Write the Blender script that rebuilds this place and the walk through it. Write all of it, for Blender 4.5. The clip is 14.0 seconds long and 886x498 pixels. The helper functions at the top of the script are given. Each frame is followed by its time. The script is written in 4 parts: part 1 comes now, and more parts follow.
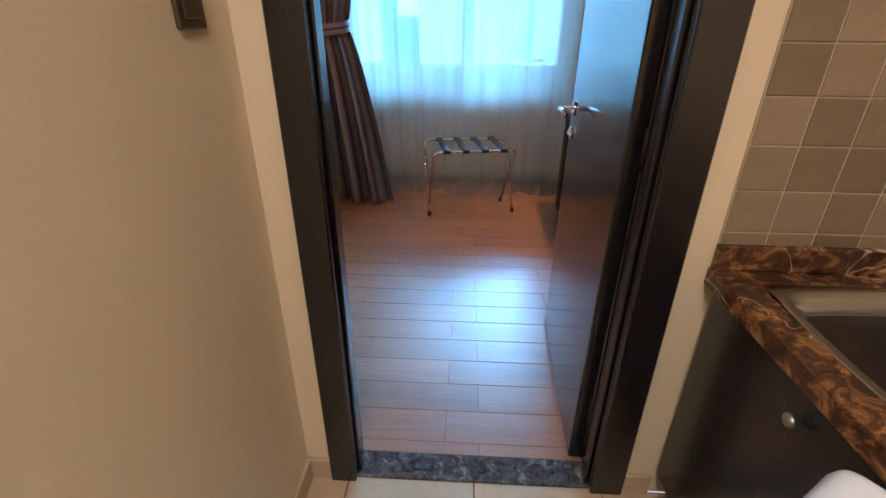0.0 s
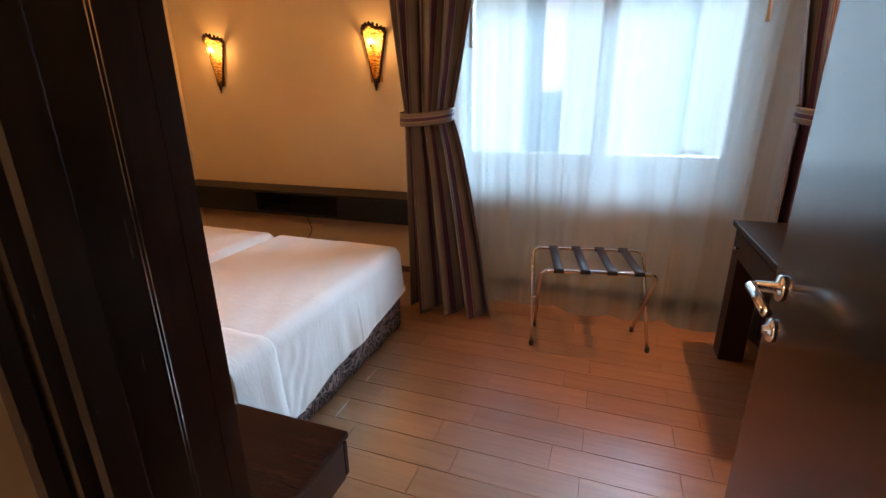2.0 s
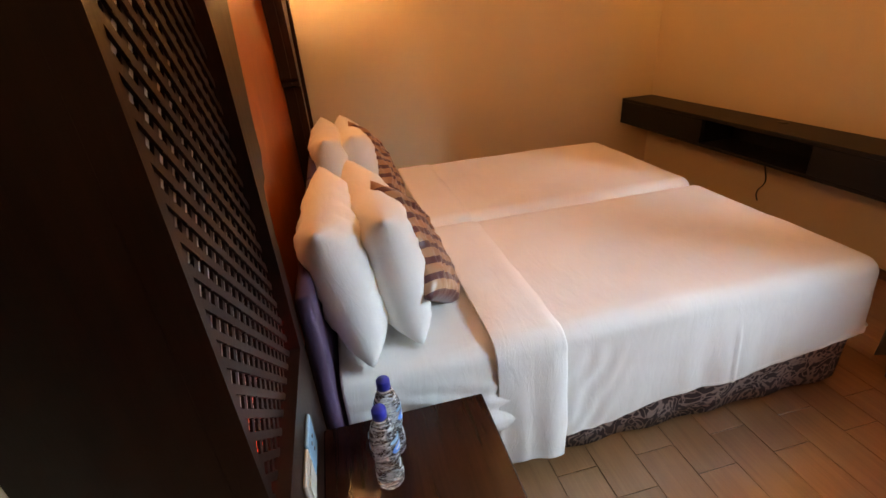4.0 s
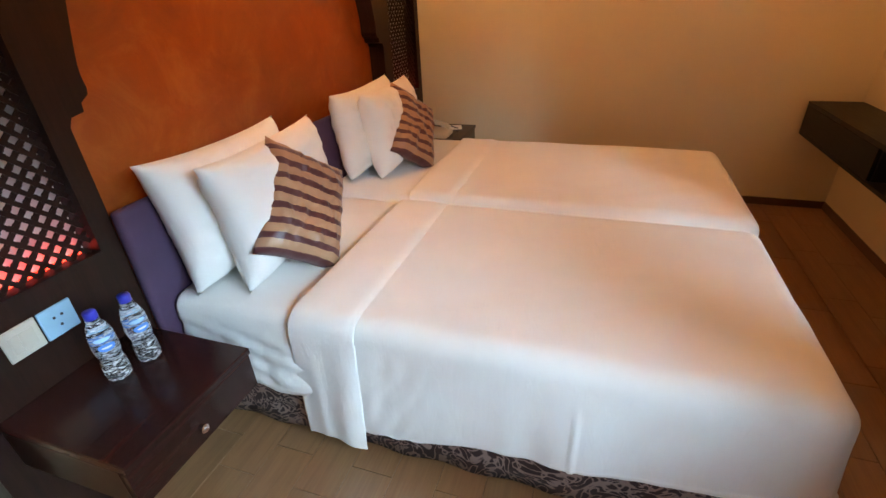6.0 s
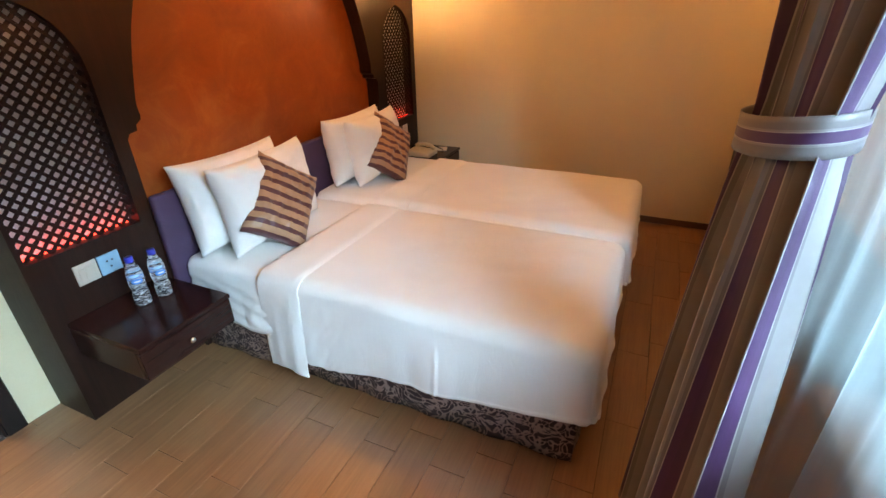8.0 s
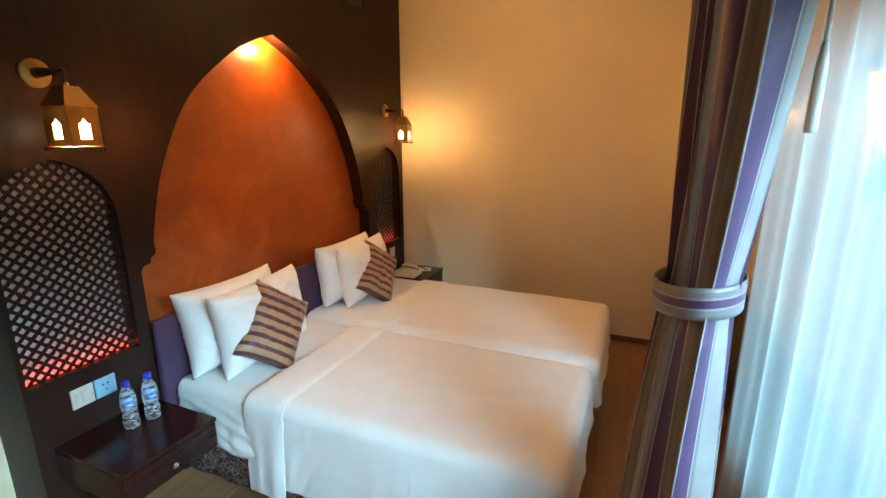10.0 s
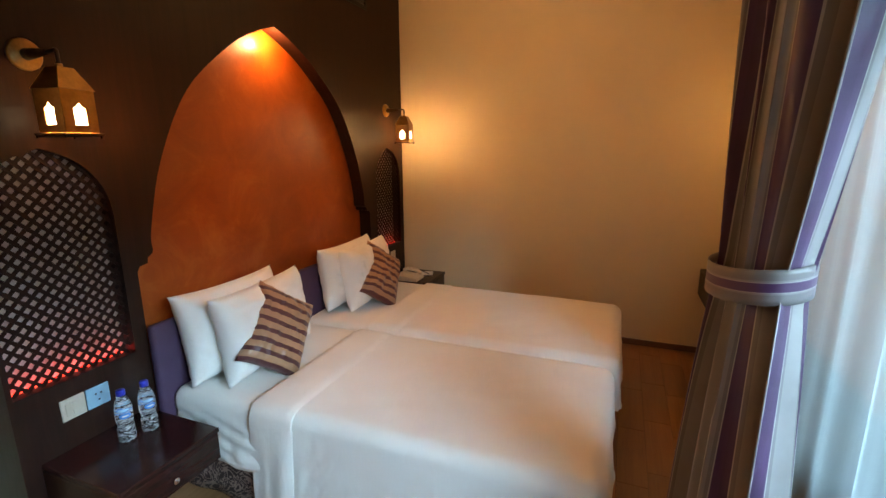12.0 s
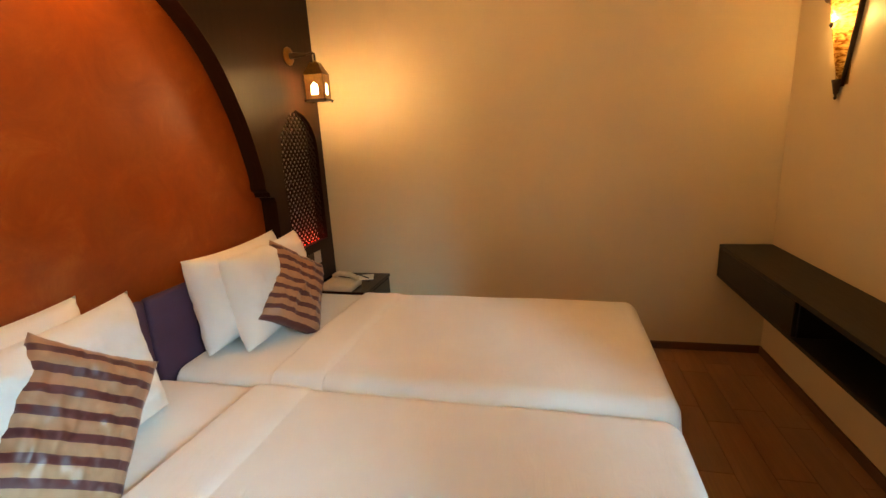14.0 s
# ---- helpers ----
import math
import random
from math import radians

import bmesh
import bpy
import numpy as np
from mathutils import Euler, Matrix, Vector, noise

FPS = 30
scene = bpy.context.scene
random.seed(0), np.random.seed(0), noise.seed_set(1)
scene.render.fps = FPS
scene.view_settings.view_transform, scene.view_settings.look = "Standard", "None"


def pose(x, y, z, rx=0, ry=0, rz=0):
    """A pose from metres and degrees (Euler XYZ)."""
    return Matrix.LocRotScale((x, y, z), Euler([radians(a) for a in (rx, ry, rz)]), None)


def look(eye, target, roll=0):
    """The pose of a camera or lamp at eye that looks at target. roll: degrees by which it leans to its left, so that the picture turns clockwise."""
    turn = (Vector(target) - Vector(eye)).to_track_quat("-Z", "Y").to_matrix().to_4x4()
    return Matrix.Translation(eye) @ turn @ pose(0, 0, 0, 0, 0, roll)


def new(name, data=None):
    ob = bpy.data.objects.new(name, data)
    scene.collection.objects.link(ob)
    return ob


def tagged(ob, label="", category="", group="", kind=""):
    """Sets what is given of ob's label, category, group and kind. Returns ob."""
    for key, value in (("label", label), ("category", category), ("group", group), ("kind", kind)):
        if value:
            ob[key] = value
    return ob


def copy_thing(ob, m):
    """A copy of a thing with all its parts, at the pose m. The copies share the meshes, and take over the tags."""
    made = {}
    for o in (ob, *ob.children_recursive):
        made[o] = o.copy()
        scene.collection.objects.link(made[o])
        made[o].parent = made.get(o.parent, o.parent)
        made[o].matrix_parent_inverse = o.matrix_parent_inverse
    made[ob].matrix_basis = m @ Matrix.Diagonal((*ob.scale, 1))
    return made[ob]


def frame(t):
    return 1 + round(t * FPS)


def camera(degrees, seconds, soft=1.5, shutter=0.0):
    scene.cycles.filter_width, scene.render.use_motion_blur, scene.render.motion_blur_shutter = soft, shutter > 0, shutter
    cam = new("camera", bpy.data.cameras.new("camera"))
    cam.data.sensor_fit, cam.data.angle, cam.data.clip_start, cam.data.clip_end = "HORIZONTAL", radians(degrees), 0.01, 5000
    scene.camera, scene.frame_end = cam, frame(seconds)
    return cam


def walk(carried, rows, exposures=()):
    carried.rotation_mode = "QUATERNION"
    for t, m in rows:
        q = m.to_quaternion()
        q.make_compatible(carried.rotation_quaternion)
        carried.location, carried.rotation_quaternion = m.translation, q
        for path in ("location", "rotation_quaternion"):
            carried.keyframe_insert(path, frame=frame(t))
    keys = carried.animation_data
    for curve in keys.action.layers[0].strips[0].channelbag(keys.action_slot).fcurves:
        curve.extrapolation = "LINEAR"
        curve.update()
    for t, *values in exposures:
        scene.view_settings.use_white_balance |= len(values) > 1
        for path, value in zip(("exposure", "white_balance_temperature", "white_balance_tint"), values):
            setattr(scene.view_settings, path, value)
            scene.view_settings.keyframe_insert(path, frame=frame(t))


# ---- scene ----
cam = camera(88.2, 14.0)
PATH = [
    (0, (1.372, -0.918, 1.318), (1.286, 0.873, 0.433), 0.5),
    (0.5, (1.385, -0.800, 1.370), (1.332, 1.108, 0.774), -0.2),
    (1, (1.365, -0.575, 1.425), (1.269, 1.358, 0.921), -1.2),
    (1.5, (1.385, -0.346, 1.404), (1.095, 1.564, 0.884), -0.9),
    (2, (1.438, -0.104, 1.388), (0.792, 1.683, 0.763), -0.6),
    (2.5, (1.350, 0.098, 1.364), (0.373, 1.685, 0.639), -0.8),
    (3, (1.313, 0.222, 1.4), (-0.022, 1.450, 0.558), -2.8),
    (5.5, (1.196, 1.432, 1.318), (-0.504, 0.920, 0.398), -2.2),
    (6, (1.169, 1.732, 1.336), (-0.479, 1.146, 0.367), -2.8),
    (6.5, (1.187, 1.959, 1.387), (-0.426, 1.297, 0.408), -2.8),
    (7, (1.309, 2.148, 1.414), (-0.276, 1.427, 0.431), -2.4),
    (9.5, (1.629, 2.458, 1.647), (-0.122, 1.715, 1.028), -0.2),
    (10, (1.653, 2.471, 1.666), (-0.138, 1.716, 1.197), -0.1),
    (10.5, (1.685, 2.472, 1.668), (-0.139, 1.711, 1.359), 0.1),
    (11, (1.705, 2.464, 1.667), (-0.131, 1.708, 1.427), 0.2),
    (11.5, (1.696, 2.443, 1.651), (-0.135, 1.697, 1.354), 0.1),
    (12, (1.620, 2.320, 1.584), (-0.200, 1.609, 1.156), -0.3),
    (12.5, (1.497, 2.058, 1.484), (-0.338, 1.513, 0.905), -0.5),
    (13, (1.288, 1.994, 1.386), (-0.567, 1.682, 0.707), -0.2),
    (13.5, (0.978, 2.016, 1.353), (-0.907, 1.843, 0.709), -1.2),
    (14, (0.705, 1.983, 1.375), (-1.179, 1.503, 0.905), -3.1),
]
EXPOSURES = [(0.0, 1.1, 5200, 20), (0.5, 0.85, 5000, 16), (1.0, 0.85, 5200, 25), (1.5, 0.9, 6200, 36), (2.0, 0.9, 7700, 42), (2.5, 0.9, 8900, 48), (3.0, 0.9, 9900, 50), (5.5, 1.1, 8200, 39), (7.0, 1.12, 8200, 37),
             (9.5, 1.35, 7200, 24), (10.0, 1.15, 7200, 20), (11.0, 0.87, 7000, 21), (12.5, 0.72, 8100, 34), (13.5, 0.88, 8000, 29), (14.0, 1.1, 7600, 20)]
walk(cam, [(t, look(e, g, r)) for t, e, g, r in PATH], EXPOSURES)

# ---- world, sun, lamps ----
world = bpy.data.worlds.new("sky")
scene.world = world
world.use_nodes = True
wn = world.node_tree
sky = wn.nodes.new("ShaderNodeTexSky")
sky.sky_type = "NISHITA"
sky.sun_disc = False
sky.sun_elevation = radians(50)
sky.sun_rotation = radians(150)
sky.dust_density = 2.0
wn.links.new(sky.outputs[0], wn.nodes["Background"].inputs[0])
wn.nodes["Background"].inputs[1].default_value = 0.15


def lamp(name, kind, eye, target, power, colour, **settings):
    data = bpy.data.lights.new(name, kind)
    data.energy, data.color = power, colour
    ob = new(name, data)
    ob.matrix_world = look(eye, target)
    for key, value in settings.items():
        if key == "size":
            if kind == "AREA":
                data.shape, data.size, data.size_y = "RECTANGLE", value[0], value[1]
            else:
                data.shadow_soft_size = value
        elif key == "angle":
            data.angle = radians(value)
        elif key == "spot":
            data.spot_size, data.spot_blend = radians(value), 1.0
    return ob


WARM = (1.0, 0.60, 0.23)
AMBER = (1.0, 0.60, 0.20)
lamp("sun", "SUN", (-3, -6, 9), (0, 0, 0), 3.6, (1.0, 0.95, 0.88), angle=0.5)
lamp("window_daylight", "AREA", (5.0, 11.0, 5.4), (1.25, 3.2, 1.4), 2850.0, (0.30, 0.67, 0.92), size=(9.5, 2.4))
for x in (0.605, -1.932):
    lamp("lantern_bulb", "POINT", (x, 0.592, 1.695), (x, 0.6, 0), 27.0, WARM, size=0.05)
for x in (-1.767, -0.273):
    lamp("sconce_bulb", "POINT", (x, 3.140, 1.79), (x, 3.1, 0), 1.8, AMBER, size=0.02)
lamp("chandelier_bulb", "POINT", (-1.06, 1.62, 2.79), (0, 0, 0), 8.5, WARM, size=0.03)
lamp("desk_downlight", "SPOT", (2.52, 2.48, 3.055), (2.32, 2.34, 0), 100.0, (1.0, 0.60, 0.29), size=0.035, spot=72)
lamp("niche_downlight", "POINT", (-0.637, 0.412, 2.190), (-0.637, 0.365, 0.5), 7.0, WARM, size=0.02)
for x in (0.615, -1.945):
    lamp("alcove_red_strip", "AREA", (x, 0.362, 0.752), (x, 0.352, 1.5), 0.09, (1.0, 0.05, 0.02), size=(0.40, 0.03))
lamp("kitchen_downlight", "AREA", (1.4, -1.5, 2.53), (1.4, -1.5, 0), 17.0, (1.0, 0.87, 0.64), size=(0.5, 0.5))


# ---- materials ----
def material(name):
    m = bpy.data.materials.new(name)
    m.use_nodes = True
    return m, m.node_tree, m.node_tree.nodes["Principled BSDF"]


def coords(nt, scale=(1, 1, 1), kind="Object", rotate=(0, 0, 0)):
    tc = nt.nodes.new("ShaderNodeTexCoord")
    mp = nt.nodes.new("ShaderNodeMapping")
    mp.inputs["Scale"].default_value = scale
    mp.inputs["Rotation"].default_value = rotate
    nt.links.new(tc.outputs[kind], mp.inputs[0])
    return mp.outputs[0]


def noise_tex(nt, vector, scale, detail=4, rough=0.6, distortion=0.0):
    n = nt.nodes.new("ShaderNodeTexNoise")
    n.inputs["Scale"].default_value = scale
    n.inputs["Detail"].default_value = detail
    n.inputs["Roughness"].default_value = rough
    n.inputs["Distortion"].default_value = distortion
    nt.links.new(vector, n.inputs["Vector"])
    return n.outputs["Fac"]


def ramp(nt, fac, stops, constant=False):
    r = nt.nodes.new("ShaderNodeValToRGB")
    if constant:
        r.color_ramp.interpolation = "CONSTANT"
    while len(r.color_ramp.elements) < len(stops):
        r.color_ramp.elements.new(0.5)
    for e, (p, c) in zip(r.color_ramp.elements, stops):
        e.position, e.color = p, (*c, 1)
    nt.links.new(fac, r.inputs[0])
    return r.outputs[0]


def mixed(nt, fac, a, b, mode="MIX"):
    m = nt.nodes.new("ShaderNodeMix")
    m.data_type, m.blend_type = "RGBA", mode
    for socket, v in ((m.inputs[0], fac), (m.inputs[6], a), (m.inputs[7], b)):
        if isinstance(v, (int, float)):
            socket.default_value = v
        elif isinstance(v, tuple):
            socket.default_value = (*v, 1)
        else:
            nt.links.new(v, socket)
    return m.outputs[2]


def bump(nt, bsdf, height, strength, distance=0.002):
    b = nt.nodes.new("ShaderNodeBump")
    b.inputs["Strength"].default_value = strength
    b.inputs["Distance"].default_value = distance
    nt.links.new(height, b.inputs["Height"])
    nt.links.new(b.outputs[0], bsdf.inputs["Normal"])


def shade(c, k):
    return tuple(min(1.0, v * k) for v in c)


def surface(name, colour, rough=0.6, metal=0.0, grain=60, patch=3, vary=0.12, relief=0.15, depth=0.002, kind="Object"):
    """A plain surface with variation at two scales and fine relief."""
    m, nt, b = material(name)
    v = coords(nt, kind=kind)
    fine, broad = noise_tex(nt, v, grain), noise_tex(nt, v, patch, 3)
    base = ramp(nt, broad, [(0.3, shade(colour, 1 - vary)), (0.7, shade(colour, 1 + vary))])
    base = mixed(nt, 0.35, base, ramp(nt, fine, [(0.3, shade(colour, 1 - vary)), (0.7, shade(colour, 1 + vary))]))
    nt.links.new(base, b.inputs["Base Color"])
    b.inputs["Metallic"].default_value = metal
    rr = nt.nodes.new("ShaderNodeMapRange")
    rr.inputs["To Min"].default_value, rr.inputs["To Max"].default_value = max(0.02, rough - 0.07), min(1, rough + 0.07)
    nt.links.new(broad, rr.inputs[0])
    nt.links.new(rr.outputs[0], b.inputs["Roughness"])
    bump(nt, b, fine, relief, depth)
    return m


def wood(name, dark, light, rough=0.35, along="z", scale=1.0, per_piece=False, relief=0.2, gloss=0.5):
    """Stained or printed wood with long grain."""
    m, nt, b = material(name)
    s = {"z": (14, 14, 0.7), "x": (0.7, 14, 14), "y": (14, 0.7, 14)}[along]
    v = coords(nt, tuple(k * scale for k in s))
    if per_piece:
        info = nt.nodes.new("ShaderNodeObjectInfo")
        sc = nt.nodes.new("ShaderNodeVectorMath")
        sc.operation = "SCALE"
        sc.inputs[0].default_value = (37, 19, 53)
        nt.links.new(info.outputs["Random"], sc.inputs["Scale"])
        ad = nt.nodes.new("ShaderNodeVectorMath")
        nt.links.new(v, ad.inputs[0])
        nt.links.new(sc.outputs[0], ad.inputs[1])
        v = ad.outputs[0]
    g = noise_tex(nt, v, 2.2, 8, 0.65, 0.8)
    f = noise_tex(nt, v, 14, 3, 0.6)
    col = ramp(nt, g, [(0.3, dark), (0.7, light)])
    col = mixed(nt, 0.3, col, ramp(nt, f, [(0.35, dark), (0.65, light)]))
    if per_piece:
        col = mixed(nt, 1.0, col, ramp(nt, info.outputs["Random"], [(0, (0.84, 0.84, 0.84)), (1, (1.06, 1.03, 1.0))]), "MULTIPLY")
    nt.links.new(col, b.inputs["Base Color"])
    rr = nt.nodes.new("ShaderNodeMapRange")
    rr.inputs["To Min"].default_value, rr.inputs["To Max"].default_value = rough - 0.06, rough + 0.1
    nt.links.new(f, rr.inputs[0])
    nt.links.new(rr.outputs[0], b.inputs["Roughness"])
    b.inputs["Specular IOR Level"].default_value = gloss
    bump(nt, b, f, relief, 0.001)
    return m


def glow(name, colour, strength):
    m, nt, b = material(name)
    b.inputs["Base Color"].default_value = (*colour, 1)
    b.inputs["Emission Color"].default_value = (*colour, 1)
    b.inputs["Emission Strength"].default_value = strength
    return m


def striped(name, stops, rough, repeat=1.0, axis="X", sheen=0.0, weave=900):
    """Woven cloth with stripes across its own width (UV)."""
    m, nt, b = material(name)
    uv = coords(nt, (repeat, repeat, 1), "UV")
    sp = nt.nodes.new("ShaderNodeSeparateXYZ")
    nt.links.new(uv, sp.inputs[0])
    fr = nt.nodes.new("ShaderNodeMath")
    fr.operation = "FRACT"
    nt.links.new(sp.outputs[axis], fr.inputs[0])
    col = ramp(nt, fr.outputs[0], stops, True)
    ob = coords(nt)
    f = noise_tex(nt, ob, 9, 4)
    col = mixed(nt, 0.25, col, mixed(nt, f, (0.02, 0.02, 0.02), (1, 1, 1)), "SOFT_LIGHT")
    nt.links.new(col, b.inputs["Base Color"])
    b.inputs["Roughness"].default_value = rough
    b.inputs["Sheen Weight"].default_value = sheen
    bump(nt, b, noise_tex(nt, ob, weave, 2), 0.15, 0.001)
    return m


CREAM = (0.66, 0.53, 0.34)
wall_paint = surface("cream wall paint", CREAM, 0.55, grain=140, patch=1.7, vary=0.05, relief=0.12, depth=0.001)
white_paint = surface("white ceiling paint", (0.76, 0.68, 0.56), 0.7, grain=160, patch=1.5, vary=0.04, relief=0.1, depth=0.001)
DARK, DARK2 = (0.012, 0.0036, 0.0022), (0.026, 0.0088, 0.005)
dark_wood = wood("dark stained wood", DARK, DARK2, 0.42, gloss=0.22)
frame_wood = wood("black-brown frame wood", (0.005, 0.004, 0.0045), (0.013, 0.010, 0.010), 0.22, "z", 1.2, relief=0.08, gloss=0.8)
dark_wood_x = wood("dark stained wood, level grain", DARK, DARK2, 0.3, "x")
door_wood = wood("black-brown door veneer", (0.004, 0.0034, 0.004), (0.012, 0.010, 0.010), 0.12, "z", 1.4, relief=0.17, gloss=1.0)
door_gloss = door_wood.node_tree.nodes["Principled BSDF"].inputs
door_gloss["Coat Weight"].default_value, door_gloss["Coat Roughness"].default_value = 0.2, 0.10
top_wood = wood("polished dark wood", (0.013, 0.004, 0.0035), (0.030, 0.0095, 0.007), 0.14, "x", gloss=0.28)
shelf_wood = wood("dark grey-brown laminate", (0.007, 0.0065, 0.006), (0.014, 0.012, 0.0115), 0.42, "x", gloss=0.25)
plank_mat = wood("wood-look floor tile", (0.235, 0.097, 0.040), (0.37, 0.176, 0.078), 0.31, "x", 0.8, True, 0.05, 1.0)
grout = surface("brown grout", (0.12, 0.055, 0.027), 0.9, vary=0.15)
kitchen_tile_mat = surface("beige floor tile", (0.48, 0.35, 0.22), 0.35, patch=5, vary=0.12)
wall_tile_mat = surface("beige glazed wall tile", (0.25, 0.185, 0.115), 0.22, patch=9, vary=0.12, relief=0.08)
nt = wall_tile_mat.node_tree
info, tone = nt.nodes.new("ShaderNodeObjectInfo"), nt.nodes["Principled BSDF"].inputs["Base Color"]
nt.links.new(mixed(nt, 1.0, tone.links[0].from_socket, ramp(nt, info.outputs["Random"], [(0, (0.70, 0.65, 0.58)), (1, (1.14, 1.12, 1.08))]), "MULTIPLY"), tone)
tile_grout = surface("pale tile grout", (0.46, 0.37, 0.25), 0.9, vary=0.08)
steel = surface("brushed stainless steel", (0.42, 0.40, 0.36), 0.32, 1.0, grain=220, vary=0.06, relief=0.05)
chrome = surface("chrome", (0.75, 0.75, 0.75), 0.10, 1.0, vary=0.03, relief=0.01)
brass = surface("aged brass", (0.34, 0.20, 0.075), 0.38, 1.0, grain=90, patch=20, vary=0.3, relief=0.15)
black_metal = surface("darkened bronze", (0.045, 0.028, 0.018), 0.45, 0.7, grain=90, vary=0.25, relief=0.2)
linen, nt, b = material("white cotton sheet")
v = coords(nt)
l1, l2, l3 = noise_tex(nt, v, 4.0, 3, 0.5, 0.5), noise_tex(nt, coords(nt, (9, 26, 9)), 1.0, 5, 0.62, 1.0), noise_tex(nt, v, 480, 2)
nt.links.new(ramp(nt, l1, [(0.3, (0.82, 0.79, 0.74)), (0.7, (0.86, 0.835, 0.79))]), b.inputs["Base Color"])
b.inputs["Roughness"].default_value = 0.85
b.inputs["Sheen Weight"].default_value = 0.15
bump(nt, b, mixed(nt, 0.06, l2, l3), 0.38, 0.006)
purple = surface("purple velvet", (0.060, 0.026, 0.060), 0.8, grain=300, patch=7, vary=0.2, relief=0.2)
strap_mat = surface("black webbing", (0.012, 0.012, 0.016), 0.75, grain=400, vary=0.2, relief=0.4)
plastic_white = surface("ivory plastic", (0.52, 0.46, 0.38), 0.35, vary=0.03, relief=0.03)
plastic_cream = surface("cream telephone plastic", (0.62, 0.52, 0.36), 0.38, vary=0.04, relief=0.03)
plate_brown = surface("bronze switch plate", (0.075, 0.048, 0.026), 0.35, 0.4, vary=0.12, relief=0.05)
# the blue is the window's reflection, painted as the plate's base colour
plate_reflect = surface("glossy socket plate with painted window reflection", (0.20, 0.42, 0.55), 0.25, vary=0.06, relief=0.03)
paper = surface("white paper", (0.75, 0.70, 0.62), 0.8, vary=0.03)
black_plastic = surface("black plastic", (0.012, 0.012, 0.012), 0.4, vary=0.1)
cap_blue = surface("blue plastic cap", (0.010, 0.030, 0.36), 0.35, vary=0.08)
label_blue = surface("blue bottle label", (0.02, 0.22, 0.55), 0.35, vary=0.15, patch=30)
label_pale = surface("pale blue print", (0.25, 0.55, 0.72), 0.35, vary=0.15, patch=30)
alcove_paint = surface("pale grey alcove board", (0.80, 0.80, 0.80), 0.6, vary=0.05)
frame_white = surface("white window frame", (0.72, 0.74, 0.74), 0.4, vary=0.03)
wand_mat = surface("ivory pull wand", (0.45, 0.42, 0.34), 0.5, vary=0.05)
appliance_white = surface("white appliance enamel", (0.72, 0.73, 0.76), 0.3, vary=0.03)
# haze and cyan daylight are put into both tower colours, hence the low contrast
tower_mat = surface("haze-tinted tower cladding", (0.24, 0.44, 0.50), 0.7, grain=3, patch=0.1, vary=0.12)
tower_glass = surface("haze-tinted tower glazing", (0.222, 0.415, 0.475), 0.3, grain=1, patch=0.2, vary=0.3)
ground_mat = surface("city ground", (0.25, 0.25, 0.24), 0.9, grain=0.5, patch=0.02, vary=0.2)

# orange trowelled plaster
plaster, nt, b = material("orange trowelled plaster")
v = coords(nt)
p1, p2, p3 = noise_tex(nt, v, 1.3, 5, 0.55, 0.5), noise_tex(nt, v, 4.5, 8, 0.72, 0.7), noise_tex(nt, v, 26, 4, 0.6, 0.8)
col = ramp(nt, p1, [(0.3, (0.33, 0.056, 0.008)), (0.7, (0.48, 0.100, 0.017))])
col = mixed(nt, 0.52, col, ramp(nt, p2, [(0.30, (0.22, 0.034, 0.006)), (0.55, (0.39, 0.078, 0.013)), (0.72, (0.56, 0.17, 0.042))]))
nt.links.new(col, b.inputs["Base Color"])
b.inputs["Roughness"].default_value = 0.36
bump(nt, b, mixed(nt, 0.4, p2, p3), 0.38, 0.006)

# dark brown damask
damask, nt, b = material("dark damask skirt cloth")
v = coords(nt)
w1 = noise_tex(nt, v, 11, 0.5, 0.4, 4.0)
fac = ramp(nt, w1, [(0.40, (0, 0, 0)), (0.44, (1, 1, 1)), (0.53, (1, 1, 1)), (0.57, (0, 0, 0))])
nt.links.new(mixed(nt, fac, (0.028, 0.009, 0.010), (0.30, 0.21, 0.18)), b.inputs["Base Color"])
b.inputs["Roughness"].default_value = 0.6
bump(nt, b, noise_tex(nt, v, 500, 2), 0.2, 0.001)

# brown marble with veins
marble, nt, b = material("brown veined marble")
v = coords(nt)
m1, m2 = noise_tex(nt, v, 19, 8, 0.68, 0.9), noise_tex(nt, v, 3.5, 4, 0.5, 1.2)
col = ramp(nt, m1, [(0.32, (0.018, 0.008, 0.005)), (0.52, (0.085, 0.035, 0.016)), (0.68, (0.36, 0.18, 0.05))])
vein = ramp(nt, m2, [(0.495, (0, 0, 0)), (0.50, (0.8, 0.8, 0.8)), (0.506, (0, 0, 0))])
nt.links.new(mixed(nt, vein, col, (0.55, 0.40, 0.27)), b.inputs["Base Color"])
b.inputs["Roughness"].default_value = 0.15

# black marble of the threshold
dark_marble, nt, b = material("dark grey veined marble")
v = coords(nt)
m1 = noise_tex(nt, v, 22, 8, 0.7, 1.5)
nt.links.new(ramp(nt, m1, [(0.35, (0.02, 0.018, 0.018)), (0.55, (0.09, 0.085, 0.085)), (0.72, (0.32, 0.30, 0.29))]), b.inputs["Base Color"])
b.inputs["Roughness"].default_value = 0.2

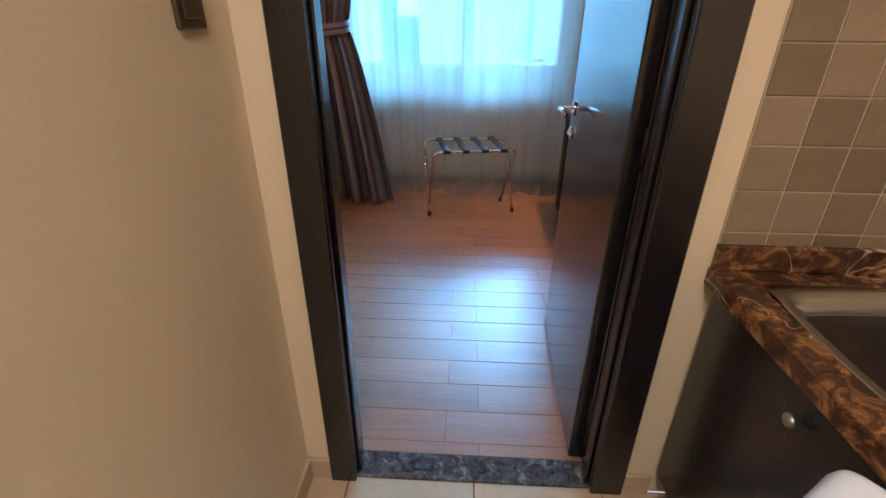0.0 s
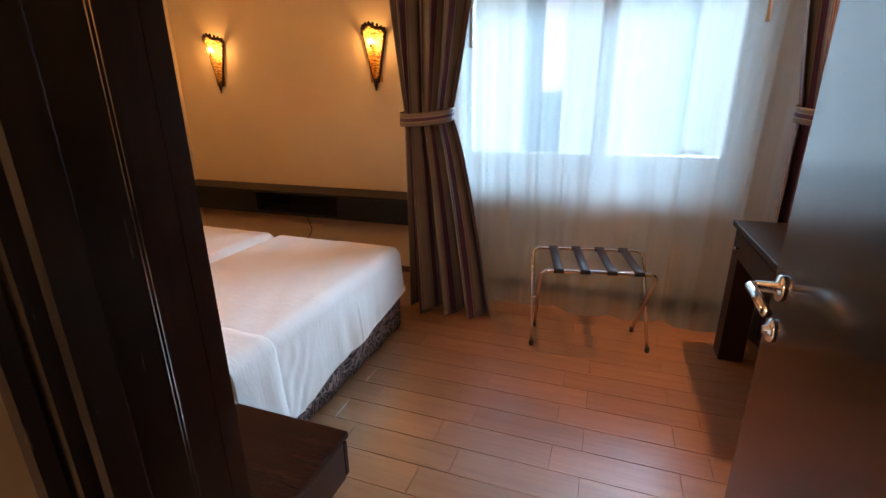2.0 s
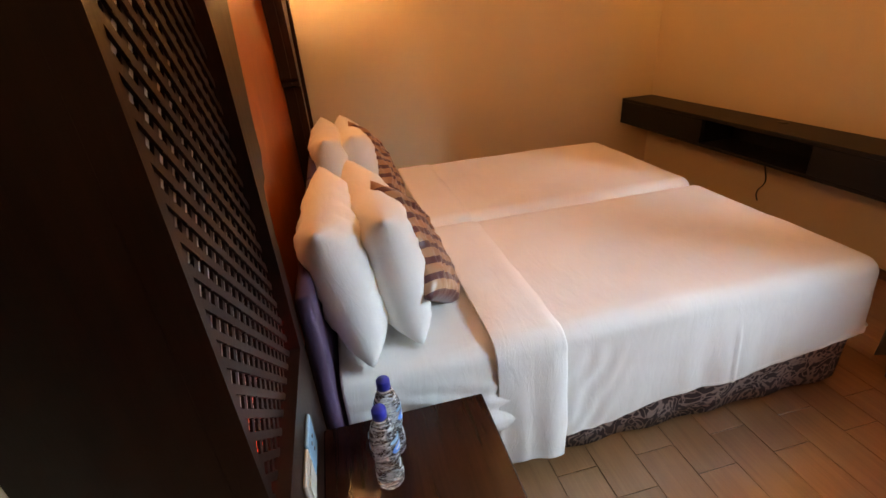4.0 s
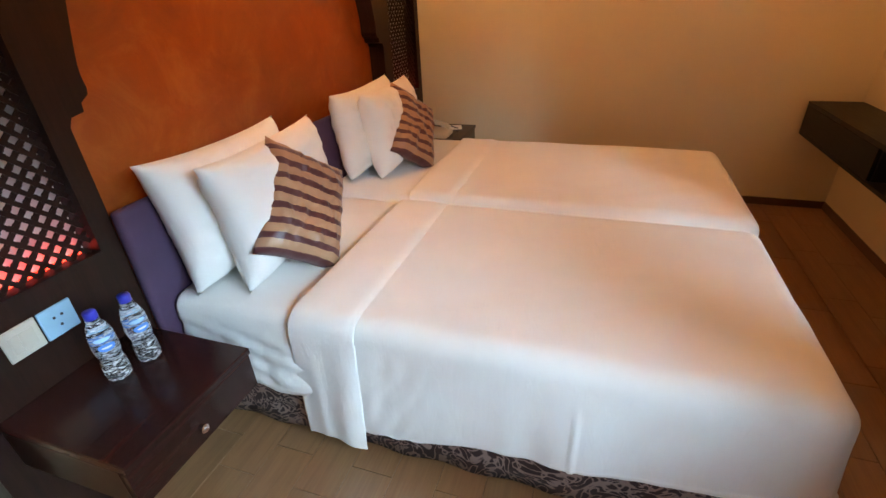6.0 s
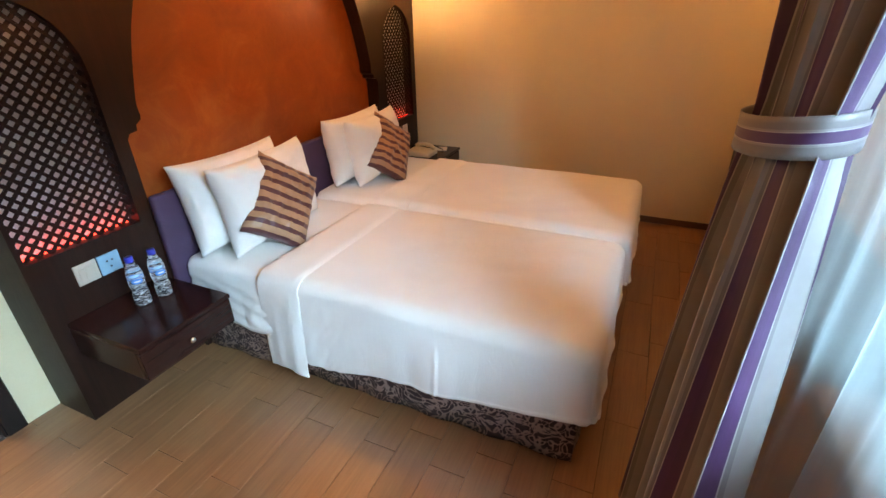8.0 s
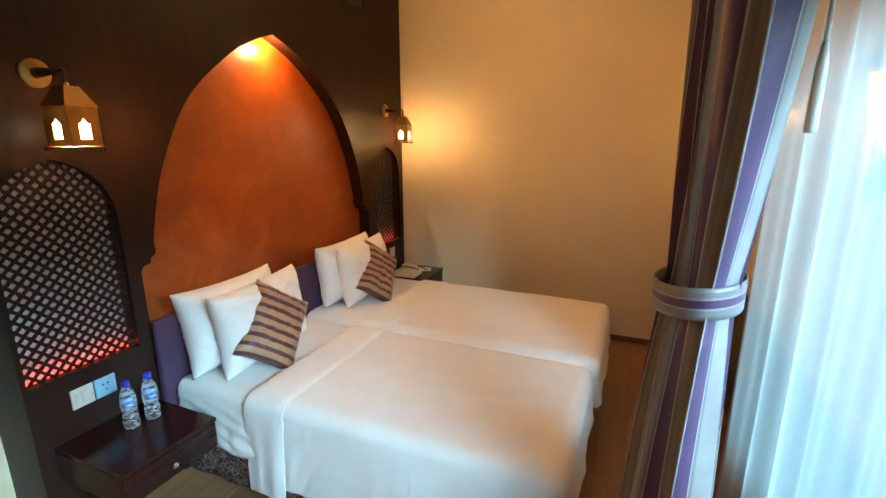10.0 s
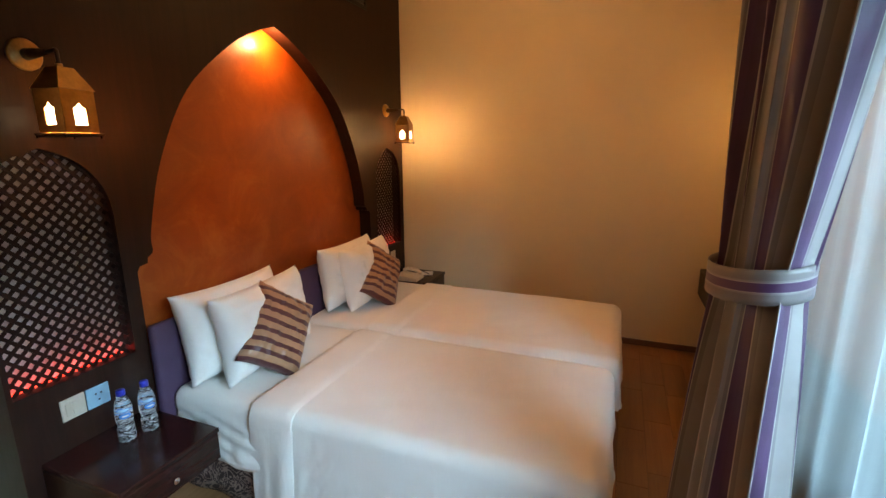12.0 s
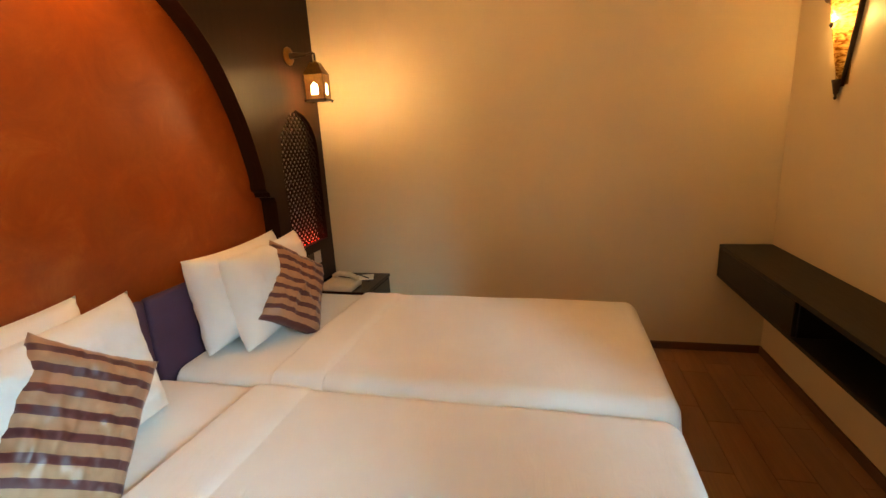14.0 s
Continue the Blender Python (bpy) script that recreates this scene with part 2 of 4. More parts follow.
# sheer voile: part open weave, part scattering
sheer, nt, b = material("white sheer voile")
out = nt.nodes["Material Output"]
tr, tl, df = nt.nodes.new("ShaderNodeBsdfTransparent"), nt.nodes.new("ShaderNodeBsdfTranslucent"), nt.nodes.new("ShaderNodeBsdfDiffuse")
weave = noise_tex(nt, coords(nt, (34, 34, 0.8)), 1.0, 4)
for n in (tl, df):
    n.inputs["Color"].default_value = (0.45, 0.53, 0.53, 1)
cloth, whole = nt.nodes.new("ShaderNodeMixShader"), nt.nodes.new("ShaderNodeMixShader")
cloth.inputs[0].default_value = 0.22
nt.links.new(tl.outputs[0], cloth.inputs[1])
nt.links.new(df.outputs[0], cloth.inputs[2])
mr = nt.nodes.new("ShaderNodeMapRange")
mr.inputs["To Min"].default_value, mr.inputs["To Max"].default_value = 0.40, 0.50
nt.links.new(weave, mr.inputs[0])
nt.links.new(mr.outputs[0], whole.inputs[0])
nt.links.new(tr.outputs[0], whole.inputs[1])
nt.links.new(cloth.outputs[0], whole.inputs[2])
nt.links.new(whole.outputs[0], out.inputs[0])


def clear(name, colour, ior, rough=0.0):
    m, nt, b = material(name)
    b.inputs["Base Color"].default_value = (*colour, 1)
    b.inputs["Transmission Weight"].default_value = 1.0
    b.inputs["IOR"].default_value = ior
    b.inputs["Roughness"].default_value = rough
    return m


bottle_mat = clear("clear bottle with water and painted glints", (0.97, 0.99, 1.0), 1.33, 0.03)
nt = bottle_mat.node_tree
tl, mx = nt.nodes.new("ShaderNodeBsdfDiffuse"), nt.nodes.new("ShaderNodeMixShader")
tl.inputs["Color"].default_value = (0.92, 0.95, 0.97, 1)
# noise-shaped white diffuse patches paint the bottle's bright glints
rib = ramp(nt, noise_tex(nt, coords(nt, (34, 34, 90)), 1.0, 3, 0.6, 1.8), [(0.50, (0.03, 0.03, 0.03)), (0.64, (0.55, 0.55, 0.55))])
nt.links.new(rib, mx.inputs[0])
nt.links.new(nt.nodes["Principled BSDF"].outputs[0], mx.inputs[1])
nt.links.new(tl.outputs[0], mx.inputs[2])
nt.links.new(mx.outputs[0], nt.nodes["Material Output"].inputs[0])
pane_mat = clear("window glass", (0.95, 1.0, 1.0), 1.02)
lit_glass = glow("lit frosted lantern glass", (1.0, 0.80, 0.45), 7.0)
lit_amber, nt, b = material("hammered amber glass")
tl, tr = nt.nodes.new("ShaderNodeBsdfTranslucent"), nt.nodes.new("ShaderNodeBsdfTransparent")
ham = noise_tex(nt, coords(nt, (40, 40, 110)), 1.0, 2, 0.5, 0.6)
nt.links.new(ramp(nt, ham, [(0.38, (0.30, 0.13, 0.03)), (0.60, (0.98, 0.72, 0.30))]), tl.inputs["Color"])
tr.inputs["Color"].default_value = (1.0, 0.72, 0.32, 1)
mx = nt.nodes.new("ShaderNodeMixShader")
mx.inputs[0].default_value = 0.35
nt.links.new(tl.outputs[0], mx.inputs[1])
nt.links.new(tr.outputs[0], mx.inputs[2])
nt.links.new(mx.outputs[0], nt.nodes["Material Output"].inputs[0])
bulb_mat = glow("lit bulb", (1.0, 0.78, 0.42), 9.0)
red_led = glow("red led strip", (1.0, 0.06, 0.03), 3.0)
G, P, D, L = (0.155, 0.136, 0.130), (0.066, 0.021, 0.072), (0.34, 0.31, 0.29), (0.225, 0.203, 0.192)
curtain_mat = striped("grey and purple striped curtain satin",
                      [(0.0, G), (0.10, L), (0.52, G), (0.60, D), (0.625, P), (0.78, shade(P, 0.85)), (0.965, D)], 0.38, sheen=0.1)
tie_mat = striped("tieback satin", [(0.0, G), (0.30, L), (0.35, D), (0.37, P), (0.63, D), (0.65, L), (0.70, G)], 0.42, axis="Y")
cushion_mat = striped("brown and bronze striped satin", [(0.0, (0.095, 0.022, 0.024)), (0.42, (0.43, 0.225, 0.12)), (0.46, (0.39, 0.20, 0.11))], 0.32, 8.0, "Y", 0.1)


# ---- building helpers ----
def box(bm, x0, y0, z0, x1, y1, z1, bevel=0.0, seg=1):
    vs = [bm.verts.new(p) for p in ((x0, y0, z0), (x1, y0, z0), (x1, y1, z0), (x0, y1, z0), (x0, y0, z1), (x1, y0, z1), (x1, y1, z1), (x0, y1, z1))]
    fs = [bm.faces.new([vs[i] for i in f]) for f in ((3, 2, 1, 0), (4, 5, 6, 7), (0, 1, 5, 4), (1, 2, 6, 5), (2, 3, 7, 6), (3, 0, 4, 7))]
    if bevel:
        bmesh.ops.bevel(bm, geom=list({e for f in fs for e in f.edges}), offset=bevel, segments=seg, profile=0.5, affect="EDGES")
    return bm


def lathe(bm, profile, n=24, centre=(0, 0), axis="z"):
    rings = []
    for r, h in profile:
        ring = []
        for k in range(n):
            a = 2 * math.pi * k / n
            p = (centre[0] + r * math.cos(a), centre[1] + r * math.sin(a), h)
            ring.append(bm.verts.new(p))
        rings.append(ring)
    for a, b2 in zip(rings, rings[1:]):
        for k in range(n):
            bm.faces.new((a[k], a[(k + 1) % n], b2[(k + 1) % n], b2[k]))
    bm.faces.new(rings[0][::-1])
    bm.faces.new(rings[-1])
    return bm


def tube(bm, points, r, n=10):
    """A round tube along a line of points."""
    pts = [Vector(p) for p in points]
    rings = []
    side = None
    for i, p in enumerate(pts):
        d = (pts[min(i + 1, len(pts) - 1)] - pts[max(i - 1, 0)]).normalized()
        if side is None:
            side = d.orthogonal().normalized()
        side = (side - d * side.dot(d)).normalized()
        up = d.cross(side)
        rings.append([bm.verts.new(p + r * (math.cos(2 * math.pi * k / n) * side + math.sin(2 * math.pi * k / n) * up)) for k in range(n)])
    for a, b2 in zip(rings, rings[1:]):
        for k in range(n):
            bm.faces.new((a[k], a[(k + 1) % n], b2[(k + 1) % n], b2[k]))
    bm.faces.new(rings[0][::-1])
    bm.faces.new(rings[-1])
    return bm


def rounded(corners, r, n=6):
    """A line through the corners with its inner corners rounded."""
    pts = [Vector(c) for c in corners]
    out = [pts[0]]
    for a, c, d in zip(pts, pts[1:], pts[2:]):
        p, q = c + (a - c).normalized() * r, c + (d - c).normalized() * r
        out += [(1 - t) ** 2 * p + 2 * t * (1 - t) * c + t * t * q for t in (k / n for k in range(n + 1))]
    return out + [pts[-1]]


def sheet(bm, nu, nv, place, uv=None, loop_u=False):
    """A grid of nu x nv faces; place(u, v) with u, v in 0..1."""
    cols = nu if loop_u else nu + 1
    vs = [[bm.verts.new(place(i / nu, j / nv)) for i in range(cols)] for j in range(nv + 1)]
    layer = bm.loops.layers.uv.verify()
    for j in range(nv):
        for i in range(nu):
            f = bm.faces.new((vs[j][i], vs[j][(i + 1) % cols], vs[j + 1][(i + 1) % cols], vs[j + 1][i]))
            f.smooth = True
            for lp, (a, c) in zip(f.loops, ((i, j), (i + 1, j), (i + 1, j + 1), (i, j + 1))):
                lp[layer].uv = uv(a / nu, c / nv) if uv else (a / nu, c / nv)
    return bm


def mesh_object(name, bm, mat, smooth=False):
    bmesh.ops.recalc_face_normals(bm, faces=bm.faces)
    if smooth:
        for f in bm.faces:
            f.smooth = True
    me = bpy.data.meshes.new(name)
    bm.to_mesh(me)
    bm.free()
    me.materials.append(mat)
    return new(name, me)


def part(name, bm, mat, parent, label="", smooth=False):
    ob = mesh_object(name, bm, mat, smooth)
    ob.parent = parent
    return tagged(ob, label)


def thing(name, place, label, category, group=""):
    ob = new(name)
    ob.location = place
    ob.empty_display_size = 0.1
    return tagged(ob, label, category, group)


def single(name, bm, mat, label, category, group="", smooth=False, place=None):
    ob = mesh_object(name, bm, mat, smooth)
    if place:
        ob.location = place
    return tagged(ob, label, category, group)


def structure(name, bm, mat, label, category="", smooth=False):
    return tagged(mesh_object(name, bm, mat, smooth), label, category or name.split("_")[0], "", "structure")


def B(*a, **k):
    return box(bmesh.new(), *a, **k)


def many(*boxes, bevel=0.0):
    bm = bmesh.new()
    for q in boxes:
        box(bm, *q, bevel=bevel)
    return bm


def plate_with_holes(outer, holes, y0, y1):
    """A flat board in the x-z plane with openings through it."""
    bm = bmesh.new()
    edges = []
    for loop in (outer, *holes):
        vs = [bm.verts.new((x, y1, z)) for x, z in loop]
        edges += [bm.edges.new((a, c)) for a, c in zip(vs, vs[1:] + vs[:1])]
    made = bmesh.ops.triangle_fill(bm, edges=edges, use_beauty=True, use_dissolve=False, normal=(0, 1, 0))
    faces = [g for g in made["geom"] if isinstance(g, bmesh.types.BMFace)]
    ext = bmesh.ops.extrude_face_region(bm, geom=faces, use_keep_orig=True)
    bmesh.ops.translate(bm, verts=[g for g in ext["geom"] if isinstance(g, bmesh.types.BMVert)], vec=(0, y0 - y1, 0))
    return bm


def curve_through(knots, n=6):
    """A smooth line through a few knots."""
    k = [knots[0]] + list(knots) + [knots[-1]]
    out = []
    for a, c, d, e in zip(k, k[1:], k[2:], k[3:]):
        for s in range(n):
            t = s / n
            out.append(tuple(0.5 * (2 * c[i] + (d[i] - a[i]) * t + (2 * a[i] - 5 * c[i] + 4 * d[i] - e[i]) * t * t + (3 * c[i] - a[i] - 3 * d[i] + e[i]) * t ** 3) for i in (0, 1)))
    return out + [knots[-1]]


def arch(cx, foot, side):
    """Outline of a pointed arch: the foot's half width and height, then the half-widths at the heights above."""
    up = [(w, z) for w, z in foot] + curve_through(side)
    return [(cx + w, z) for w, z in up] + [(cx - w, z) for w, z in reversed(up[:-1])]


# ---- the rooms ----
XL, XR, YW, TOP = -2.228, 3.0, 3.195, 3.067
PANEL_Y, PANEL_X, YD = 0.42, 0.849, 0.07

structure("ground", B(-900, -900, -30.2, 900, 2500, -30), ground_mat, "pale city ground far below the window", "ground")
floor = structure("floor", B(XL - 0.1, 0.17, -0.12, XR + 0.1, YW + 0.1, -0.004), grout, "brown grout bed under wood-look floor tiles", "floor")
kitchen_floor = structure("floor_kitchen", B(0.8, -2.6, -0.12, 2.75, YD, -0.004), grout, "grout bed under beige kitchen floor tiles", "floor")
structure("threshold", B(1.053, YD, -0.1, 1.795, 0.17, 0.004, bevel=0.003), dark_marble, "dark grey veined marble door threshold", "threshold")
structure("wall_west", B(XL - 0.12, 0.0, 0, XL, YW + 0.16, TOP), wall_paint, "cream painted bedroom wall", "wall")
structure("wall_east", B(XR, 0.0, 0, XR + 0.12, YW + 0.16, TOP), wall_paint, "cream painted bedroom wall", "wall")
WX0, WX1, WZ0, WZ1 = 0.42, 2.24, 0.975, 2.09
structure("wall_north", many((XL, YW, 0, WX0, YW + 0.16, TOP), (WX1, YW, 0, XR, YW + 0.16, TOP), (WX0, YW, 0, WX1, YW + 0.16, WZ0), (WX0, YW, WZ1, WX1, YW + 0.16, TOP)),
          wall_paint, "cream painted wall with the bedroom window", "wall")
structure("wall_south", many((XL, YD, 0, 0.98, 0.17, TOP), (1.885, YD, 0, XR, 0.17, TOP), (0.98, YD, 2.17, 1.885, 0.17, TOP)),
          wall_paint, "cream painted wall between kitchenette and bedroom", "wall")
structure("ceiling", B(XL - 0.12, 0.0, TOP, XR + 0.12, YW + 0.16, TOP + 0.1), white_paint, "off-white painted bedroom ceiling", "ceiling")
structure("wall_kitchen_west", B(0.78, -2.6, 0, 0.9, YD - 0.001, 2.6), wall_paint, "cream painted kitchenette wall with a switch", "wall")
structure("wall_kitchen_east", B(2.62, -2.6, 0, 2.74, YD - 0.001, 2.6), wall_paint, "cream painted kitchenette wall", "wall")
structure("wall_kitchen_back", B(0.78, -2.72, 0, 2.74, -2.6, 2.6), wall_paint, "cream painted kitchenette wall", "wall")
structure("ceiling_kitchen", B(0.78, -2.72, 2.6, 2.74, YD - 0.001, 2.7), white_paint, "off-white painted kitchenette ceiling", "ceiling")
structure("trim_crown", many((XL, 0.44, 2.962, XL + 0.028, YW, TOP - 0.001), (XL + 0.028, YW - 0.028, 2.962, XR, YW, TOP - 0.001), bevel=0.003), dark_wood_x,
          "dark stained wooden ceiling trim", "trim")
skirting = surface("brown tile skirting", (0.10, 0.045, 0.024), 0.4, vary=0.15)
structure("baseboard_bedroom", many((XL, 0.44, 0, XL + 0.012, YW, 0.050), (XL + 0.012, YW - 0.012, 0, XR, YW, 0.050), bevel=0.002), skirting, "brown tile skirting along the bedroom walls", "baseboard")
structure("baseboard_kitchen", many((0.9, -2.6, 0, 0.913, YD - 0.014, 0.08), (0.9, YD - 0.0135, 0, 0.974, YD - 0.001, 0.08), (1.891, YD - 0.0135, 0, 1.97, YD - 0.001, 0.08), bevel=0.002), kitchen_tile_mat,
          "beige tile skirting along the kitchenette walls", "baseboard")

# door frame and open door
frame_ob = tagged(thing("door_1", (1.43, 0.12, 0), "black-brown wooden door standing open into the bedroom", "door"), kind="structure")
def at_door(*q):
    return (q[0] - 1.43, q[1] - 0.05, q[2], q[3] - 1.43, q[4] - 0.05, q[5])
part("frame", many(at_door(0.975, -0.022, 0, 1.055, -0.001, 2.17), at_door(1.792, -0.022, 0, 1.889, -0.001, 2.17), at_door(1.0555, -0.022, 2.09, 1.7915, -0.001, 2.17),
     at_door(1.010, 0.0, 0, 1.0545, 0.101, 2.10), at_door(1.7925, 0.0, 0, 1.855, 0.101, 2.10), at_door(1.055, 0.0, 2.085, 1.792, 0.101, 2.125),
     at_door(1.0547, 0.015, 0, 1.064, 0.052, 2.085), at_door(1.780, 0.012, 0, 1.792, 0.055, 2.085),
     at_door(0.9755, 0.1015, 0, 1.045, 0.112, 2.17), at_door(1.7912, 0.1015, 0, 1.885, 0.118, 2.17), bevel=0.004), frame_wood, frame_ob, "dark wooden door frame")
leaf = part("leaf", B(0, 0, 0.008, 0.042, 0.757, 2.08, bevel=0.004), door_wood, frame_ob, "black-brown wood veneer leaf")
leaf.location = (1.748 - 1.43, 0.108 - 0.05, 0)
leaf.rotation_euler = (0, 0, radians(-2.3))


def lever_handle(side):
    s = -1 if side < 0 else 1
    x0 = 0 if s < 0 else 0.042
    bm = bmesh.new()
    lathe(bm, [(0.026, 0), (0.026, 0.007), (0.022, 0.010), (0.011, 0.012), (0.010, 0.045)], 20)
    bmesh.ops.rotate(bm, verts=bm.verts, matrix=Matrix.Rotation(radians(90 * s), 3, "Y"))
    tube(bm, rounded([(s * 0.040, 0, 0), (s * 0.055, 0, 0), (s * 0.055, -0.06, 0.002), (s * 0.052, -0.125, -0.004)], 0.012), 0.0095, 10)
    bmesh.ops.translate(bm, verts=bm.verts, vec=(x0, 0.700, 1.035))
    return bm


part("handle", lever_handle(-1), chrome, leaf, "chrome lever handle", True)
part("handle", lever_handle(1), chrome, leaf, "chrome lever handle", True)
bm = bmesh.new()
lathe(bm, [(0.024, 0), (0.024, 0.006), (0.018, 0.010), (0.009, 0.011), (0.008, 0.017)], 20)
bmesh.ops.rotate(bm, verts=bm.verts, matrix=Matrix.Rotation(radians(-90), 3, "Y"))
bmesh.ops.translate(bm, verts=bm.verts, vec=(0, 0.700, 0.945))
part("lock", bm, chrome, leaf, "chrome thumb-turn lock rose", True)
part("latch_plate", B(0.010, 0.7565, 0.95, 0.032, 0.759, 1.12), steel, leaf, "steel latch plate")
for z in (0.22, 1.05, 1.85):
    bm = tube(bmesh.new(), [(0.046, 0.0, z - 0.05), (0.046, 0.0, z + 0.05)], 0.007, 10)
    part("hinge", bm, black_metal, leaf, "dark metal hinge", True)

# window with two panes
window = tagged(thing("window_1", (1.33, YW + 0.08, WZ0), "white-framed two-light window behind a sheer curtain", "window"), kind="structure")
def at_win(*q):
    return (q[0] - 1.33, q[1] - YW - 0.08, q[2] - WZ0, q[3] - 1.33, q[4] - YW - 0.08, q[5] - WZ0)
part("window_frame", many(at_win(WX0, YW + 0.04, WZ0, WX0 + 0.05, YW + 0.10, WZ1), at_win(WX1 - 0.13, YW + 0.04, WZ0, WX1, YW + 0.10, WZ1),
     at_win(WX0 + 0.05, YW + 0.04, WZ0, WX1 - 0.13, YW + 0.10, WZ0 + 0.04), at_win(WX0 + 0.05, YW + 0.04, WZ1 - 0.05, WX1 - 0.13, YW + 0.10, WZ1),
     at_win(1.315, YW + 0.03, WZ0 + 0.04, 1.415, YW + 0.10, WZ1 - 0.05), bevel=0.004), frame_white, window, "white aluminium frame")
part("window_sill", B(*at_win(WX0 - 0.02, YW - 0.03, WZ0 - 0.025, WX1 + 0.02, YW + 0.038, WZ0 - 0.002), bevel=0.004), frame_white, window, "white sill")
for x0, x1 in ((WX0 + 0.05, 1.315), (1.415, WX1 - 0.13)):
    pane = part("pane", B(*at_win(x0 + 0.001, YW + 0.066, WZ0 + 0.041, x1 - 0.001, YW + 0.072, WZ1 - 0.051)), pane_mat, window)
    pane.visible_shadow = False
part("window_handle", many(at_win(1.86, YW + 0.025, WZ0 + 0.06, 2.00, YW + 0.038, WZ0 + 0.085), bevel=0.005), frame_white, window, "grey window handle")

# towers outside
def tower(x0, x1, y, height, base, label):
    t = thing("apartment_tower", ((x0 + x1) / 2, y, base), label, "building", "towers outside the window")
    w = x1 - x0
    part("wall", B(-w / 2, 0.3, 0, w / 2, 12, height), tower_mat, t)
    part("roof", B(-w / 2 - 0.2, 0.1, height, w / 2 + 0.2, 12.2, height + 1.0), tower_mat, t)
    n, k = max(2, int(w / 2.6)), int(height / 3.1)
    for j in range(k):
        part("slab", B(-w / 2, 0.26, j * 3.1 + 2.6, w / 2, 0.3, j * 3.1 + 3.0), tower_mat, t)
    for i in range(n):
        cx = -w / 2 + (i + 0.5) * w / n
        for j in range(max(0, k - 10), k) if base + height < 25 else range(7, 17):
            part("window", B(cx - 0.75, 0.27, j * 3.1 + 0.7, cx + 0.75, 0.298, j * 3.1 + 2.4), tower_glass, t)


tower(-21.0, -6.6, 44.0, 56.0, -30.0, "apartment tower in painted blue haze, seen through the window")
tower(-3.4, 7.5, 47.0, 62.0, -30.0, "apartment tower in painted blue haze, seen through the window")
tower(6.9, 24.0, 42.0, 62.0, -30.0, "apartment tower in painted blue haze, seen through the window")
tower(-9.0, -1.0, 60.0, 31.0, -30.0, "low block in painted haze between taller towers")

# ---- headboard wall panel with arches ----
CX = -0.637
big = arch(CX, [(0.975, 0.30), (0.975, 1.075), (0.962, 1.098), (0.925, 1.105), (0.922, 1.128), (0.897, 1.145)],
           [(0.893, 1.16), (0.887, 1.25), (0.80, 1.54), (0.62, 1.86), (0.34, 2.10), (0.15, 2.205), (0.0, 2.262)])
SIDE = [(0.217, 1.33), (0.205, 1.41), (0.165, 1.49), (0.095, 1.555), (0.0, 1.592)]
small = [arch(cx, [(0.217, 0.738)], SIDE) for cx in (0.615, -1.945)]
outer = [(XL, 0), (PANEL_X, 0), (PANEL_X, TOP - 0.001), (XL, TOP - 0.001)]
panel = structure("wall_panel", plate_with_holes(outer, [big] + small, 0.382, PANEL_Y), dark_wood, "dark stained wooden wall panel with three pointed arch openings", "panel")
structure("trim_panel_end", B(PANEL_X - 0.0115, 0.171, 0, PANEL_X - 0.0005, 0.3815, TOP - 0.002), dark_wood, "dark stained wooden end of the wall panel", "trim")
structure("trim_niche", plate_with_holes([(-1.695, 0.002), (0.365, 0.002), (0.365, 2.42), (-1.695, 2.42)], [big], 0.322, 0.3815), dark_wood, "dark stained wooden reveal of the arched niche", "trim")
structure("wall_niche", B(-1.695, 0.285, 0, 0.365, 0.3215, 2.42), plaster, "orange trowelled plaster in the arched niche", "niche")
part("edge_trim", B(XL, PANEL_Y, 2.935, PANEL_X, PANEL_Y + 0.02, TOP - 0.002, bevel=0.004), dark_wood_x, panel)


def inside(p, loop):
    x, z = p
    hit = False
    for (xa, za), (xb, zb) in zip(loop, loop[1:] + loop[:1]):
        if (za > z) != (zb > z) and x < (xb - xa) * (z - za) / (zb - za) + xa:
            hit = not hit
    return hit


